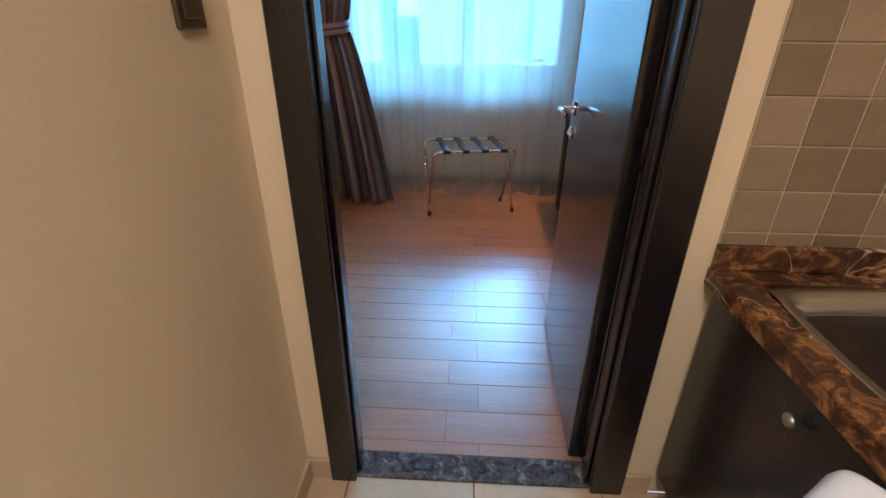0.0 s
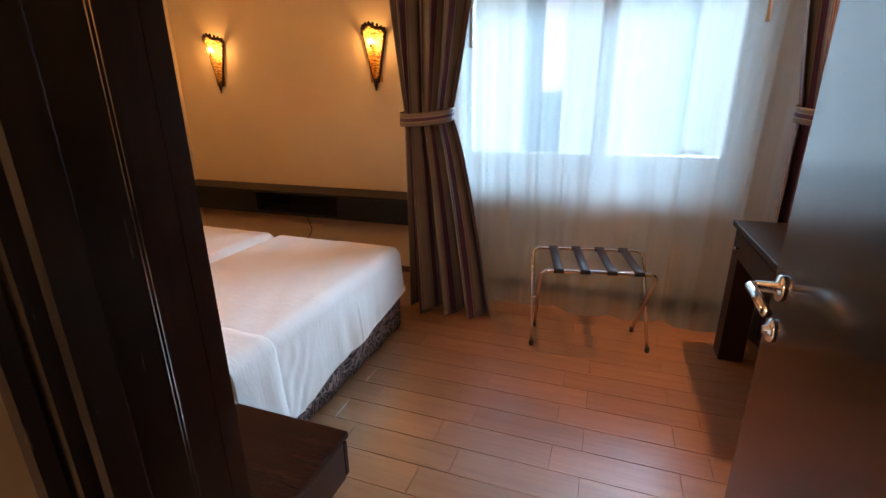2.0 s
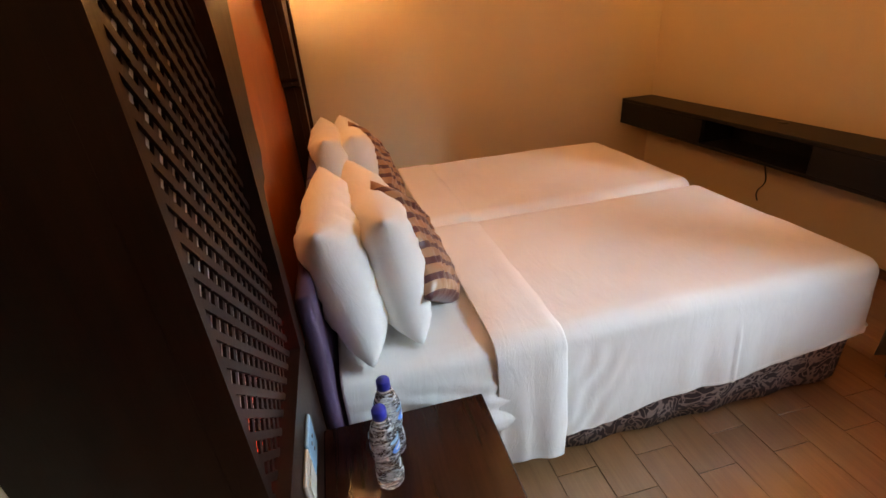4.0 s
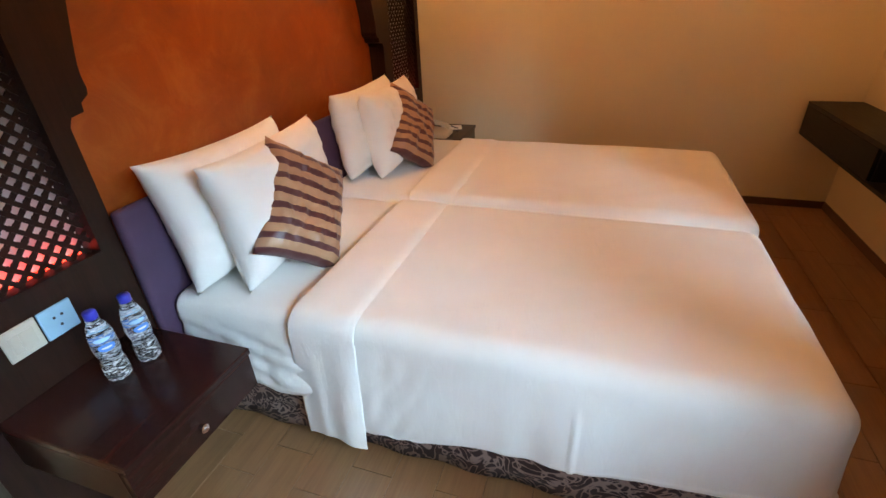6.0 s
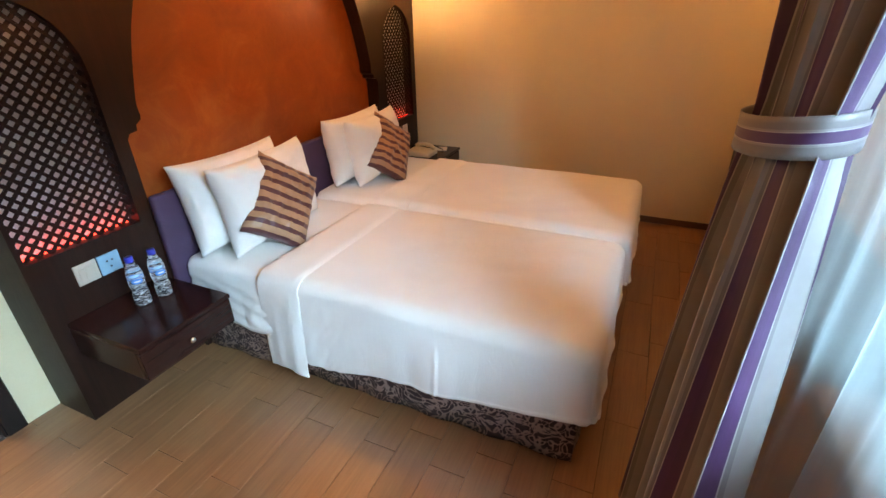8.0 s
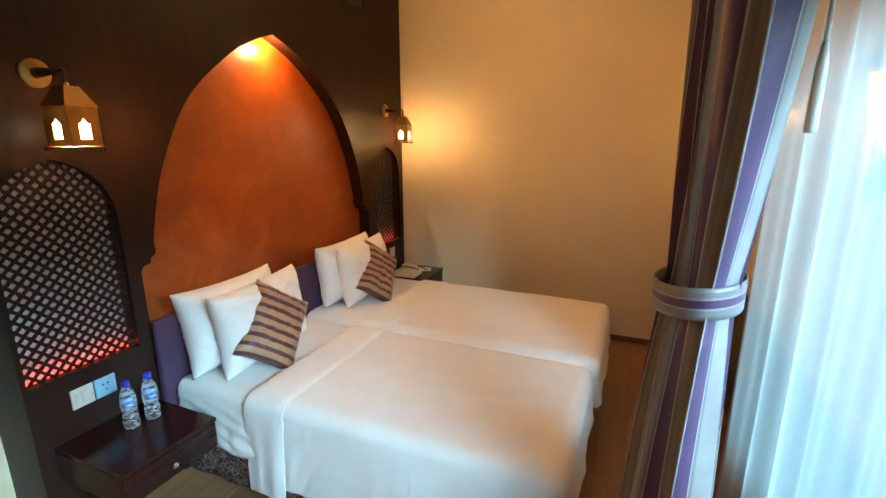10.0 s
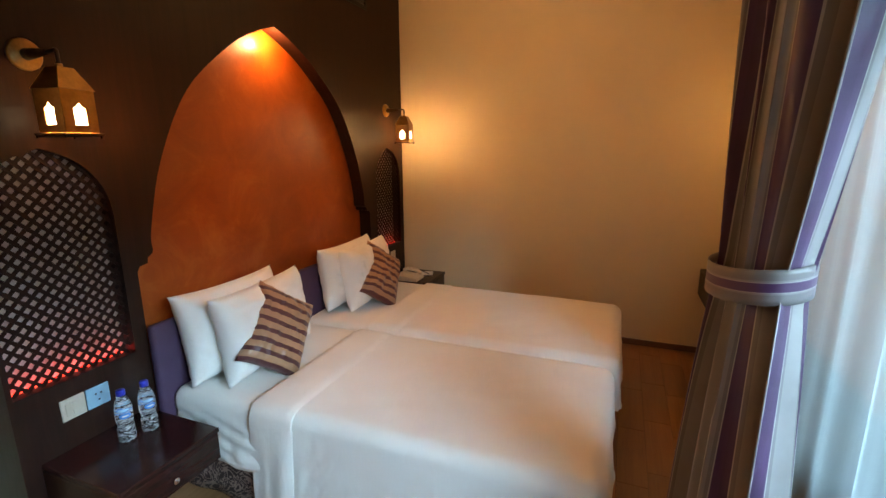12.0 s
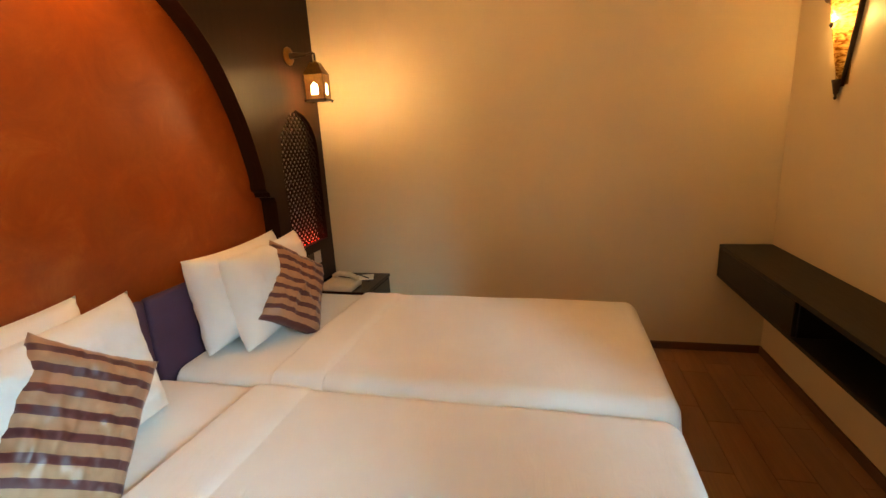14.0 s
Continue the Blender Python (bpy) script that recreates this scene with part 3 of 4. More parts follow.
for cx, loop in zip((0.615, -1.945), small):
    screen = thing("lattice_screen", (cx, 0.393, 0.738), "dark wooden diagonal lattice in an arched opening", "screen", "lattice screens")
    for way in (-1, 1):
        for k in range(-26, 40):
            base = k * 0.0445
            run = []
            for s in range(0, 140):
                z = 0.738 + s * 0.0065
                x = cx + way * (s * 0.0065 - base + 0.02)
                if inside((x, z + 1e-4), loop):
                    run.append((x, z))
            if len(run) < 4:
                continue
            (xa, za), (xb, zb) = run[0], run[-1]
            d = Vector((xb - xa, 0, zb - za))
            n = d.length
            bm = B(-0.002, -0.0023, -0.0063, n + 0.004, 0.0023, 0.0063)
            # toothed edges as on turned lattice work
            for q in range(int(n / 0.063)):
                c = 0.0157 + q * 0.063
                box(bm, c - 0.0040, -0.0021, -0.0078, c + 0.0040, 0.0021, 0.0078)
            slat = part("slat", bm, dark_wood, screen)
            slat.location = (xa - cx, 0.0024 * way, za - 0.738)
            slat.rotation_euler = (0, -math.atan2(d.z, d.x), 0)
    structure("alcove_back", many((cx - 0.2215, 0.322, 0.70, cx + 0.2215, 0.344, 1.65)), alcove_paint, "pale grey board behind the lattice", "alcove")
    structure("trim_alcove", many((cx - 0.2215, 0.3445, 0.70, cx - 0.2180, 0.3815, 1.65), (cx + 0.2180, 0.3445, 0.70, cx + 0.2215, 0.3815, 1.65), (cx - 0.2175, 0.3445, 0.70, cx + 0.2175, 0.3815, 0.734)),
              dark_wood, "dark wooden lining behind the lattice", "trim")
    single("led_strip", B(-0.20, -0.008, 0, 0.20, 0.008, 0.006, bevel=0.002), red_led, "red light strip along the alcove floor", "light strip", "red light strips", place=(cx, 0.358, 0.7345))

# air vent in the panel
vent = thing("air_vent", (-1.30, PANEL_Y, 2.605), "dark double air vent set high in the wooden panel", "vent")
part("frame", many((-0.365, 0, 0, 0.355, 0.014, 0.025), (-0.365, 0, 0.185, 0.355, 0.014, 0.21), (-0.365, 0, 0.0255, -0.34, 0.014, 0.1845), (0.33, 0, 0.0255, 0.355, 0.014, 0.1845), (-0.015, 0, 0.0255, 0.005, 0.014, 0.1845), bevel=0.002), shelf_wood, vent)
part("backing", B(-0.339, 0.0005, 0.026, 0.329, 0.003, 0.184), black_plastic, vent)
for k in range(7):
    for x0, x1 in ((-0.338, -0.016), (0.006, 0.329)):
        sl = part("slat", B(x0, -0.001, -0.001, x1, 0.012, 0.001), shelf_wood, vent)
        sl.location = (0, 0.003, 0.036 + k * 0.0225)
        sl.rotation_euler = (radians(-35), 0, 0)

# ---- lanterns ----
def wall_lantern():
    t = thing("wall_lantern", (0.605, PANEL_Y, 1.90), "aged brass house-shaped wall lantern, lit", "wall lamp", "lanterns beside the arch")
    bm = lathe(bmesh.new(), [(0.052, 0.0), (0.052, 0.006), (0.046, 0.012), (0.020, 0.016)], 28)
    bmesh.ops.rotate(bm, verts=bm.verts, matrix=Matrix.Rotation(radians(-90), 3, "X"))
    part("rose", bm, brass, t, "round brass wall plate", True)
    bm = lathe(bmesh.new(), [(0.020, 0.012), (0.017, 0.05), (0.009, 0.12)], 16)
    bmesh.ops.rotate(bm, verts=bm.verts, matrix=Matrix.Rotation(radians(-90), 3, "X"))
    tube(bm, rounded([(0, 0.115, 0), (0, 0.172, 0.004), (0, 0.172, -0.06)], 0.012), 0.006, 10)
    part("arm", bm, black_metal, t, "curved dark metal arm", True)
    w, hb, hs, ht = 0.056, -0.258, -0.122, -0.052
    cy = 0.172
    bm = bmesh.new()
    # four walls, each with a pointed window cut out, over a hipped roof
    for k in range(4):
        rot = Matrix.Rotation(math.pi / 2 * k, 4, "Z")
        outline = [(-w, hb), (w, hb), (w, hs), (-w, hs)]
        hole = [(-0.021, hb + 0.024), (0.021, hb + 0.024), (0.021, hb + 0.077), (0.011, hb + 0.082), (0.0, hb + 0.096), (-0.011, hb + 0.082), (-0.021, hb + 0.077)]
        wall = plate_with_holes(outline, [hole], w - 0.003, w)
        bmesh.ops.transform(wall, matrix=rot, verts=wall.verts)
        me = bpy.data.meshes.new("tmp")
        wall.to_mesh(me)
        wall.free()
        bm.from_mesh(me)
        bpy.data.meshes.remove(me)
    bmesh.ops.translate(bm, verts=bm.verts, vec=(0, cy, 0))
    part("body", bm, brass, t, "brass walls with pointed window openings")
    bm = bmesh.new()
    r0 = [bm.verts.new((sx * (w + 0.004), cy + sy * (w + 0.004), hs)) for sx, sy in ((-1, -1), (1, -1), (1, 1), (-1, 1))]
    r1 = [bm.verts.new((sx * 0.026, cy + sy * 0.026, ht)) for sx, sy in ((-1, -1), (1, -1), (1, 1), (-1, 1))]
    for k in range(4):
        bm.faces.new((r0[k], r0[(k + 1) % 4], r1[(k + 1) % 4], r1[k]))
    bm.faces.new(r1)
    bm.faces.new(r0[::-1])
    part("roof", bm, brass, t, "hipped brass roof")
    part("collar", tube(bmesh.new(), [(0, cy, ht - 0.002), (0, cy, ht + 0.012)], 0.010, 12), brass, t, "", True)
    part("base", many((-w - 0.011, cy - w - 0.011, hb - 0.010, w + 0.011, cy + w + 0.011, hb - 0.001), bevel=0.002), black_metal, t, "flat base plate")
    for sx in (-1, 1):
        for sy in (-1, 1):
            part("foot", B(sx * (w + 0.004) - 0.004, cy + sy * (w + 0.004) - 0.004, hb - 0.018, sx * (w + 0.004) + 0.004, cy + sy * (w + 0.004) + 0.004, hb - 0.010), black_metal, t)
    for k in range(4):
        bm = B(-0.024, w - 0.0065, hb + 0.016, 0.024, w - 0.0045, hb + 0.104)
        bmesh.ops.rotate(bm, verts=bm.verts, matrix=Matrix.Rotation(math.pi / 2 * k, 3, "Z"))
        bmesh.ops.translate(bm, verts=bm.verts, vec=(0, cy, 0))
        g = part("glass", bm, lit_glass, t, "glowing frosted glass")
        g.visible_shadow = False
    turn = Matrix.Translation((0, cy, 0)) @ Matrix.Rotation(radians(7), 4, "Z") @ Matrix.Translation((0, -cy, 0))
    for ob in t.children:
        if ob.name.split(".")[0] not in ("rose", "arm"):
            ob.data.transform(turn)
    return t


lantern = wall_lantern()
copy_thing(lantern, pose(-1.932, PANEL_Y, 1.90))

# ---- sconces on the window wall ----
def sconce():
    t = thing("wall_sconce", (-1.767, YW, 1.45), "dark pierced metal wall sconce with glowing amber glass", "wall lamp", "sconces above the shelf")
    H = 0.45

    def edge(v):
        return 0.012 + 0.078 * v ** 0.85

    def skin(r):
        def f(u, v):
            a = (u - 0.5) * math.pi
            w = edge(v)
            top = 0.030 * math.cos(a) ** 2 * max(0, (v - 0.8) / 0.2)
            return (r * w * math.sin(a), -0.002 - r * w * 0.85 * math.cos(a), 0.055 + v * (H - 0.09) + top + 0.0)
        return f
    bm = sheet(bmesh.new(), 18, 20, skin(0.97))
    g = part("glass", bm, lit_amber, t, "hammered amber glass")
    g.visible_shadow = False
    bm = bmesh.new()
    for s in (-0.5, 0.5, -0.47, 0.47):
        a = s * math.pi
        tube(bm, [(edge(v) * math.sin(a), -0.004 - edge(v) * 0.87 * math.cos(a), 0.055 + v * (H - 0.09)) for v in (0, .25, .5, .75, 1)], 0.009, 8)
    rim = [(edge(1) * math.sin(a), -0.004 - edge(1) * 0.88 * math.cos(a), H - 0.045 + 0.034 * math.cos(a) ** 2 + 0.008 * math.cos(6 * a)) for a in [(-0.5 + k / 24) * math.pi for k in range(25)]]
    tube(bm, rim, 0.013, 8)
    for k in range(9):
        a = (-0.44 + 0.88 * k / 8) * math.pi
        x, y, z = edge(1) * math.sin(a), -0.004 - edge(1) * 0.88 * math.cos(a), H - 0.030 + 0.034 * math.cos(a) ** 2
        box(bm, x - 0.010, y - 0.006, z - 0.01, x + 0.010, y + 0.006, z + 0.014, bevel=0.004)
    part("cage", bm, black_metal, t, "dark scalloped metal rim and ribs", True)
    bm = lathe(bmesh.new(), [(0.003, 0.0), (0.008, 0.008), (0.004, 0.016), (0.010, 0.028), (0.014, 0.05), (0.022, 0.085)], 14, (0, -0.018))
    part("finial", bm, black_metal, t, "pointed dark finial", True)
    bm = lathe(bmesh.new(), [(0.012, 0), (0.012, 0.004), (0.004, 0.010)], 14)
    bmesh.ops.rotate(bm, verts=bm.verts, matrix=Matrix.Rotation(radians(90), 3, "X"))
    bmesh.ops.translate(bm, verts=bm.verts, vec=(0, -0.066, 0.31))
    part("boss", bm, black_metal, t, "", True)
    part("backplate", B(-0.05, -0.003, 0.06, 0.05, -0.0005, H - 0.04), brass, t)
    return t


sc = sconce()
copy_thing(sc, pose(-0.273, YW, 1.45))

# ---- ceiling pendant ----
t = thing("pendant_lamp", (-1.06, 1.62, TOP), "pierced brass ceiling pendant, lit", "ceiling lamp")
part("canopy", lathe(bmesh.new(), [(0.06, -0.03), (0.06, -0.004), (0.055, -0.001)], 24), brass, t, "", True)
part("stem", tube(bmesh.new(), [(0, 0, -0.03), (0, 0, -0.10)], 0.007), brass, t, "", True)
part("lower_cup", lathe(bmesh.new(), [(0.003, -0.447), (0.006, -0.435), (0.004, -0.428), (0.022, -0.424), (0.024, -0.415), (0.019, -0.38), (0.030, -0.35), (0.026, -0.347)], 20), brass, t, "", True)
part("upper_cup", lathe(bmesh.new(), [(0.045, -0.15), (0.03, -0.12), (0.012, -0.10)], 20), brass, t, "", True)
for k in range(12):
    a = 2 * math.pi * k / 12
    bm = bmesh.new()
    prof = [(0.030, -0.35), (0.065, -0.31), (0.095, -0.26), (0.100, -0.21), (0.078, -0.17), (0.044, -0.148)]
    for off in (-0.012, 0.012):
        tube(bm, [(r * math.cos(a) - off * math.sin(a) * r / 0.1, r * math.sin(a) + off * math.cos(a) * r / 0.1, z) for r, z in prof], 0.0035, 6)
    for q in range(9):
        u = q / 8 * (len(prof) - 1.001)
        i = int(u)
        r, z = (prof[i][j] + (prof[i + 1][j] - prof[i][j]) * (u - i) for j in (0, 1))
        w = 0.012 * r / 0.1
        tube(bm, [(r * math.cos(a) + w * math.sin(a), r * math.sin(a) - w * math.cos(a), z), (r * math.cos(a) - w * math.sin(a), r * math.sin(a) + w * math.cos(a), z)], 0.003, 6)
    part("rib", bm, black_metal, t, "dark pierced rib", True)
for s in (-1, 1):
    bm = lathe(bmesh.new(), [(0.006, -0.33), (0.010, -0.325), (0.010, -0.22), (0.006, -0.215)], 14, (s * 0.016, 0))
    g = part("bulb", bm, bulb_mat, t, "glowing bulb", True)
    g.visible_shadow = False

# ---- downlight over the desk ----
t = thing("ceiling_downlight", (2.52, 2.48, TOP), "small round recessed warm downlight in the ceiling, lit", "ceiling lamp")
bm = bmesh.new()
sheet(bm, 28, 3, lambda u, v: ((0.032 + 0.013 * v) * math.cos(2 * math.pi * u), (0.032 + 0.013 * v) * math.sin(2 * math.pi * u), -0.0015 - 0.003 * math.sin(v * math.pi)), loop_u=True)
part("ring", bm, frame_white, t, "white metal ring", True)
part("lens", lathe(bmesh.new(), [(0.031, -0.003), (0.031, -0.0005)], 24), bulb_mat, t, "glowing lens")

# ---- beds ----
TOPZ = 0.52
def wrinkle(x, y, k=1.0):
    return 0.005 * k * noise.noise(Vector((x * 3.1, y * 2.3, 0.4))) + 0.0028 * k * noise.noise(Vector((x * 9 + y * 4, y * 3, 2.7)))


def bed(x0, x1, name_label):
    y0, y1 = 0.475, 2.325
    cx = (x0 + x1) / 2
    t = thing("bed", (cx, (y0 + y1) / 2, 0), name_label, "bed", "twin beds")
    hw, hl = (x1 - x0) / 2, (y1 - y0) / 2
    part("base", B(-hw + 0.02, -hl, 0.05, hw - 0.02, hl - 0.03, 0.235, bevel=0.012, seg=2), damask, t, "dark damask covered bed base")
    bm = bmesh.new()

    def skirt(u, v):
        run = u * (2 * hl + 2 * hw)
        if run < 2 * hl:
            x, y, nx, ny = hw, -hl + run, 1, 0
        else:
            x, y, nx, ny = hw - (run - 2 * hl), hl - 0.01, 0, 1
        wave = 0.006 * math.sin(run * 26) * (1 - v) + 0.004
        return (x + nx * wave - 0.012, y + ny * wave - 0.012, 0.012 + v * 0.25)
    sheet(bm, 160, 4, skirt)
    ob = part("skirt", bm, damask, t, "dark damask valance skirt")
    ob.modifiers.new("thickness", "SOLIDIFY").thickness = 0.004
    part("mattress", B(-hw, -hl, 0.24, hw, hl - 0.01, TOPZ - 0.02, bevel=0.045, seg=4), linen, t, "mattress in a white fitted sheet", True)
    return t


def drape(x0, x1, y0, y1, top, r, left, right, foot, hem, seed, ns, nt2, lip=0.0):
    """A cloth over the bed that falls over its sides and foot."""
    arc = r * math.pi / 2
    a0, a1 = x0 + r - (arc + left), x1 - r + (arc + right)
    b0, b1 = y0, y1 - r + (arc + foot if foot else 0)

    def f(u, v):
        s, q = a0 + (a1 - a0) * u, b0 + (b1 - b0) * v
        ex = s - (x1 - r) if s > x1 - r else (s - (x0 + r) if s < x0 + r else 0.0)
        ey = q - (y1 - r) if (foot and q > y1 - r) else 0.0
        e = math.hypot(ex, ey)
        x, y, z = min(max(s, x0 + r), x1 - r), (min(q, y1 - r) if foot else q), top
        if e > 1e-6:
            dx, dy = ex / e, ey / e
            if e < arc:
                out, down = r * math.sin(e / r), r * (1 - math.cos(e / r))
            else:
                fall = e - arc
                along = q if abs(dx) > abs(dy) else s
                ruff = min(1, fall / 0.25) * (0.012 * noise.noise(Vector((along * 5, seed, 0.3))) + 0.008 * noise.noise(Vector((along * 13, seed, 1.3))))
                ruff *= 1.0 if foot else 1.8
                pull = 0.0030 * math.sin(y * 75 + fall * 40 + 3 * noise.noise(Vector((y * 9, fall * 7, seed)))) * math.exp(-((y - 1.24) / 0.10) ** 2) * min(1, fall / 0.1)
                crease = 0.007 * math.exp(-((y - 1.765) / 0.007) ** 2) * min(1, max(0, fall - 0.06) / 0.05)
                out, down = r + ruff + pull + (crease if abs(dx) > 0.9 else 0) + 0.02 * min(1, fall / 0.3), r + fall
            x, y, z = x + dx * out, y + dy * out, z - down
        low = hem(y, x)
        z = max(z, low + 0.10 * (z - low) if z < low else z)
        edge = lip * (math.sin(min(1, v / 0.2) * math.pi / 2) - 2.4 * max(0, (v - 0.78) / 0.22) ** 2 + 0.5 * noise.noise(Vector((s * 4, v * 2, seed))))
        return (x + (edge * 0.8 if z < top - r else 0), y + (1.5 * lip * noise.noise(Vector((s * 6, seed, 5.0))) if v > 0.9 else 0), z + wrinkle(x, y) + (edge if z > top - r else 0))
    bm = sheet(bmesh.new(), ns, nt2, f)
    return bm


def bed_sheet(x0, x1, right, seed, label, end):
    def hem(y, x):
        return 0.132 + 0.11 * max(0, (y - 1.25)) / 1.0 + 0.010 * math.sin(y * 9)
    bm = drape(x0, x1, 1.10, end, TOPZ + 0.004, 0.06, 0.10, right, 0.27, hem, seed, 110, 230)
    ob = single("bed_sheet", bm, linen, label, "bed sheet", "bed sheets", True)
    m = ob.modifiers.new("thickness", "SOLIDIFY")
    m.thickness, m.offset = 0.004, 1
    bm = drape(x0 - 0.002, x1 + 0.014, 0.915, 1.20, TOPZ + 0.009, 0.063, 0.10, right + 0.05, 0, lambda y, x: 0.05 + 0.02 * math.sin(y * 14), seed + 3, 110, 44, 0.004)
    ob = single("folded_sheet", bm, linen, "turned-down white sheet edge folded across the bed", "bed sheet", "turned-down sheets", True)
    m = ob.modifiers.new("thickness", "SOLIDIFY")
    m.thickness, m.offset = 0.004, 1


def fitted_sheet(x0, x1, seed):
    """The head end of the fitted sheet, puckered down the mattress sides."""
    bm = drape(x0 - 0.004, x1 + 0.004, 0.474, 1.14, TOPZ - 0.013, 0.05, 0.16, 0.23, 0, lambda y, x: 0.19, seed, 90, 70, 0.003)
    for v_ in bm.verts:
        x, y, z = v_.co
        if z < TOPZ - 0.05:
            k = min(1, (TOPZ - 0.05 - z) / 0.08)
            v_.co.x += (1 if x > (x0 + x1) / 2 else -1) * k * (0.0042 * math.sin(z * 95 + y * 22 + 3 * noise.noise(Vector((y * 6, z * 9, seed)))) + 0.004 * noise.noise(Vector((y * 22, z * 16, seed))))
    ob = single("fitted_sheet", bm, linen, "puckered white fitted sheet over the head of the mattress", "bed sheet", "fitted sheets", True)
    m = ob.modifiers.new("thickness", "SOLIDIFY")
    m.thickness, m.offset = 0.003, 1


B1 = (-0.640, 0.285)
B2 = (-1.668, -0.682)
bed(*B1, "single bed with white sheets and dark damask skirt beside bottles")
bed(*B2, "single bed with white sheets and dark damask skirt beside telephone")
bed_sheet(*B1, 0.38, 1.0, "smooth white cotton sheet draped over the bed and its side", 2.350)
bed_sheet(*B2, 0.16, 7.0, "smooth white cotton sheet draped over the far bed", 2.375)

fitted_sheet(*B1, 21.0)
fitted_sheet(*B2, 27.0)


def headboard(x0, x1):
    t = thing("headboard", ((x0 + x1) / 2, 0.46, 0), "low purple velvet padded headboard behind the pillows", "headboard", "headboards")
    w = (x1 - x0) / 2
    part("pad", B(-w, -0.038, 0.25, w, 0.0, 0.835, bevel=0.016, seg=3), purple, t, "purple velvet padding", True)
    part("leg", B(-w + 0.05, -0.030, 0, -w + 0.11, -0.010, 0.26), dark_wood, t)
    part("leg", B(w - 0.11, -0.030, 0, w - 0.05, -0.010, 0.26), dark_wood, t)


headboard(-0.625, 0.345)
headboard(-1.60, -0.63)


def cushion(name, w, h, d, mat, label, category, group, where, pinch=0.12, seed=0.0):
    """A stuffed square sewn from two sides, its corners drawn out; stands in its own x-z plane."""
    bm = bmesh.new()
    for s in (1, -1):
        def f(u, v, s=s):
            a, c = 2 * u - 1, 2 * v - 1
            e = (max(0, 1 - a ** 4) * max(0, 1 - c ** 4)) ** 0.55
            x = a * w / 2 * (1 - pinch * (1 - abs(c) ** 2.2) * abs(a) ** 3)
            z = c * h / 2 * (1 - pinch * (1 - abs(a) ** 2.2) * abs(c) ** 3)
            k = 0.014 * noise.noise(Vector((a * 2.3 + seed, c * 2.1, s))) + 0.012 * noise.noise(Vector((a * 5 + seed, c * 5, s))) + 0.007 * noise.noise(Vector((a * 14 + seed, c * 9, s)))
            return (x, s * (d / 2 * e + k * e), z)
        sheet(bm, 40, 40, f)
    bmesh.ops.remove_doubles(bm, verts=bm.verts, dist=0.0008)
    ob = single(name, bm, mat, label, category, group, True)
    ob.matrix_world = where
    return ob


for x, y, z, lean, yaw, w, h, sd in ((-0.040, 0.535, 0.738, 11, -1, 0.63, 0.435, 0.0), (-0.118, 0.660, 0.728, 9, 5, 0.67, 0.425, 4.0),
                                    (-1.092, 0.535, 0.738, 7, 1, 0.65, 0.425, 8.0), (-1.150, 0.655, 0.730, 9, 3, 0.63, 0.425, 12.0)):
    cushion("pillow", w, h, 0.19, linen, "plump white cotton pillow propped on the bed", "pillow", "white pillows", pose(x, y, z, lean, 0, yaw), 0.09, sd)
for x, y, sd in ((-0.072, 0.775, 1.5), (-1.152, 0.760, 5.5)):
    cushion("cushion", 0.330, 0.425, 0.13, cushion_mat, "brown and bronze striped satin cushion leaning on the pillows", "cushion", "striped cushions",
            pose(x, y, 0.706, 27, 0, -9) @ pose(0, 0, 0, 0, -41, 0), 0.07, sd)

# ---- nightstands ----
def nightstand(x0, x1, label, knob):
    t = thing("nightstand", ((x0 + x1) / 2, PANEL_Y, 0.32), label, "nightstand", "nightstands")
    w, d = (x1 - x0) / 2, 0.413
    part("top", B(-w, 0.001, 0.124, w, d + 0.008, 0.146, bevel=0.003), top_wood, t, "polished dark wooden top")
    part("body", many((-w, 0.001, 0, -w + 0.02, d - 0.022, 0.1235), (w - 0.02, 0.001, 0, w, d - 0.022, 0.1235), (-w + 0.0205, 0.001, 0, w - 0.0205, d - 0.022, 0.018), (-w + 0.0205, 0.001, 0.0185, w - 0.0205, 0.02, 0.1235), bevel=0.002), dark_wood_x, t)
    dr = part("drawer", B(-w + 0.001, d - 0.020, 0.002, w - 0.001, d, 0.117, bevel=0.003), top_wood, t, "dark wooden drawer front")
    bm = lathe(bmesh.new(), [(0.006, 0), (0.005, 0.008), (0.012, 0.014), (0.013, 0.020), (0.006, 0.025)], 16)
    bmesh.ops.rotate(bm, verts=bm.verts, matrix=Matrix.Rotation(radians(-90), 3, "X"))
    bmesh.ops.translate(bm, verts=bm.verts, vec=(knob, d, 0.058))
    part("knob", bm, chrome, dr, "small round metal knob", True)


nightstand(0.385, 0.795, "wall-hung dark wooden nightstand with one drawer, holding bottles", 0.012)
nightstand(-2.220, -1.800, "wall-hung dark wooden nightstand with one drawer, holding the telephone", 0.0)

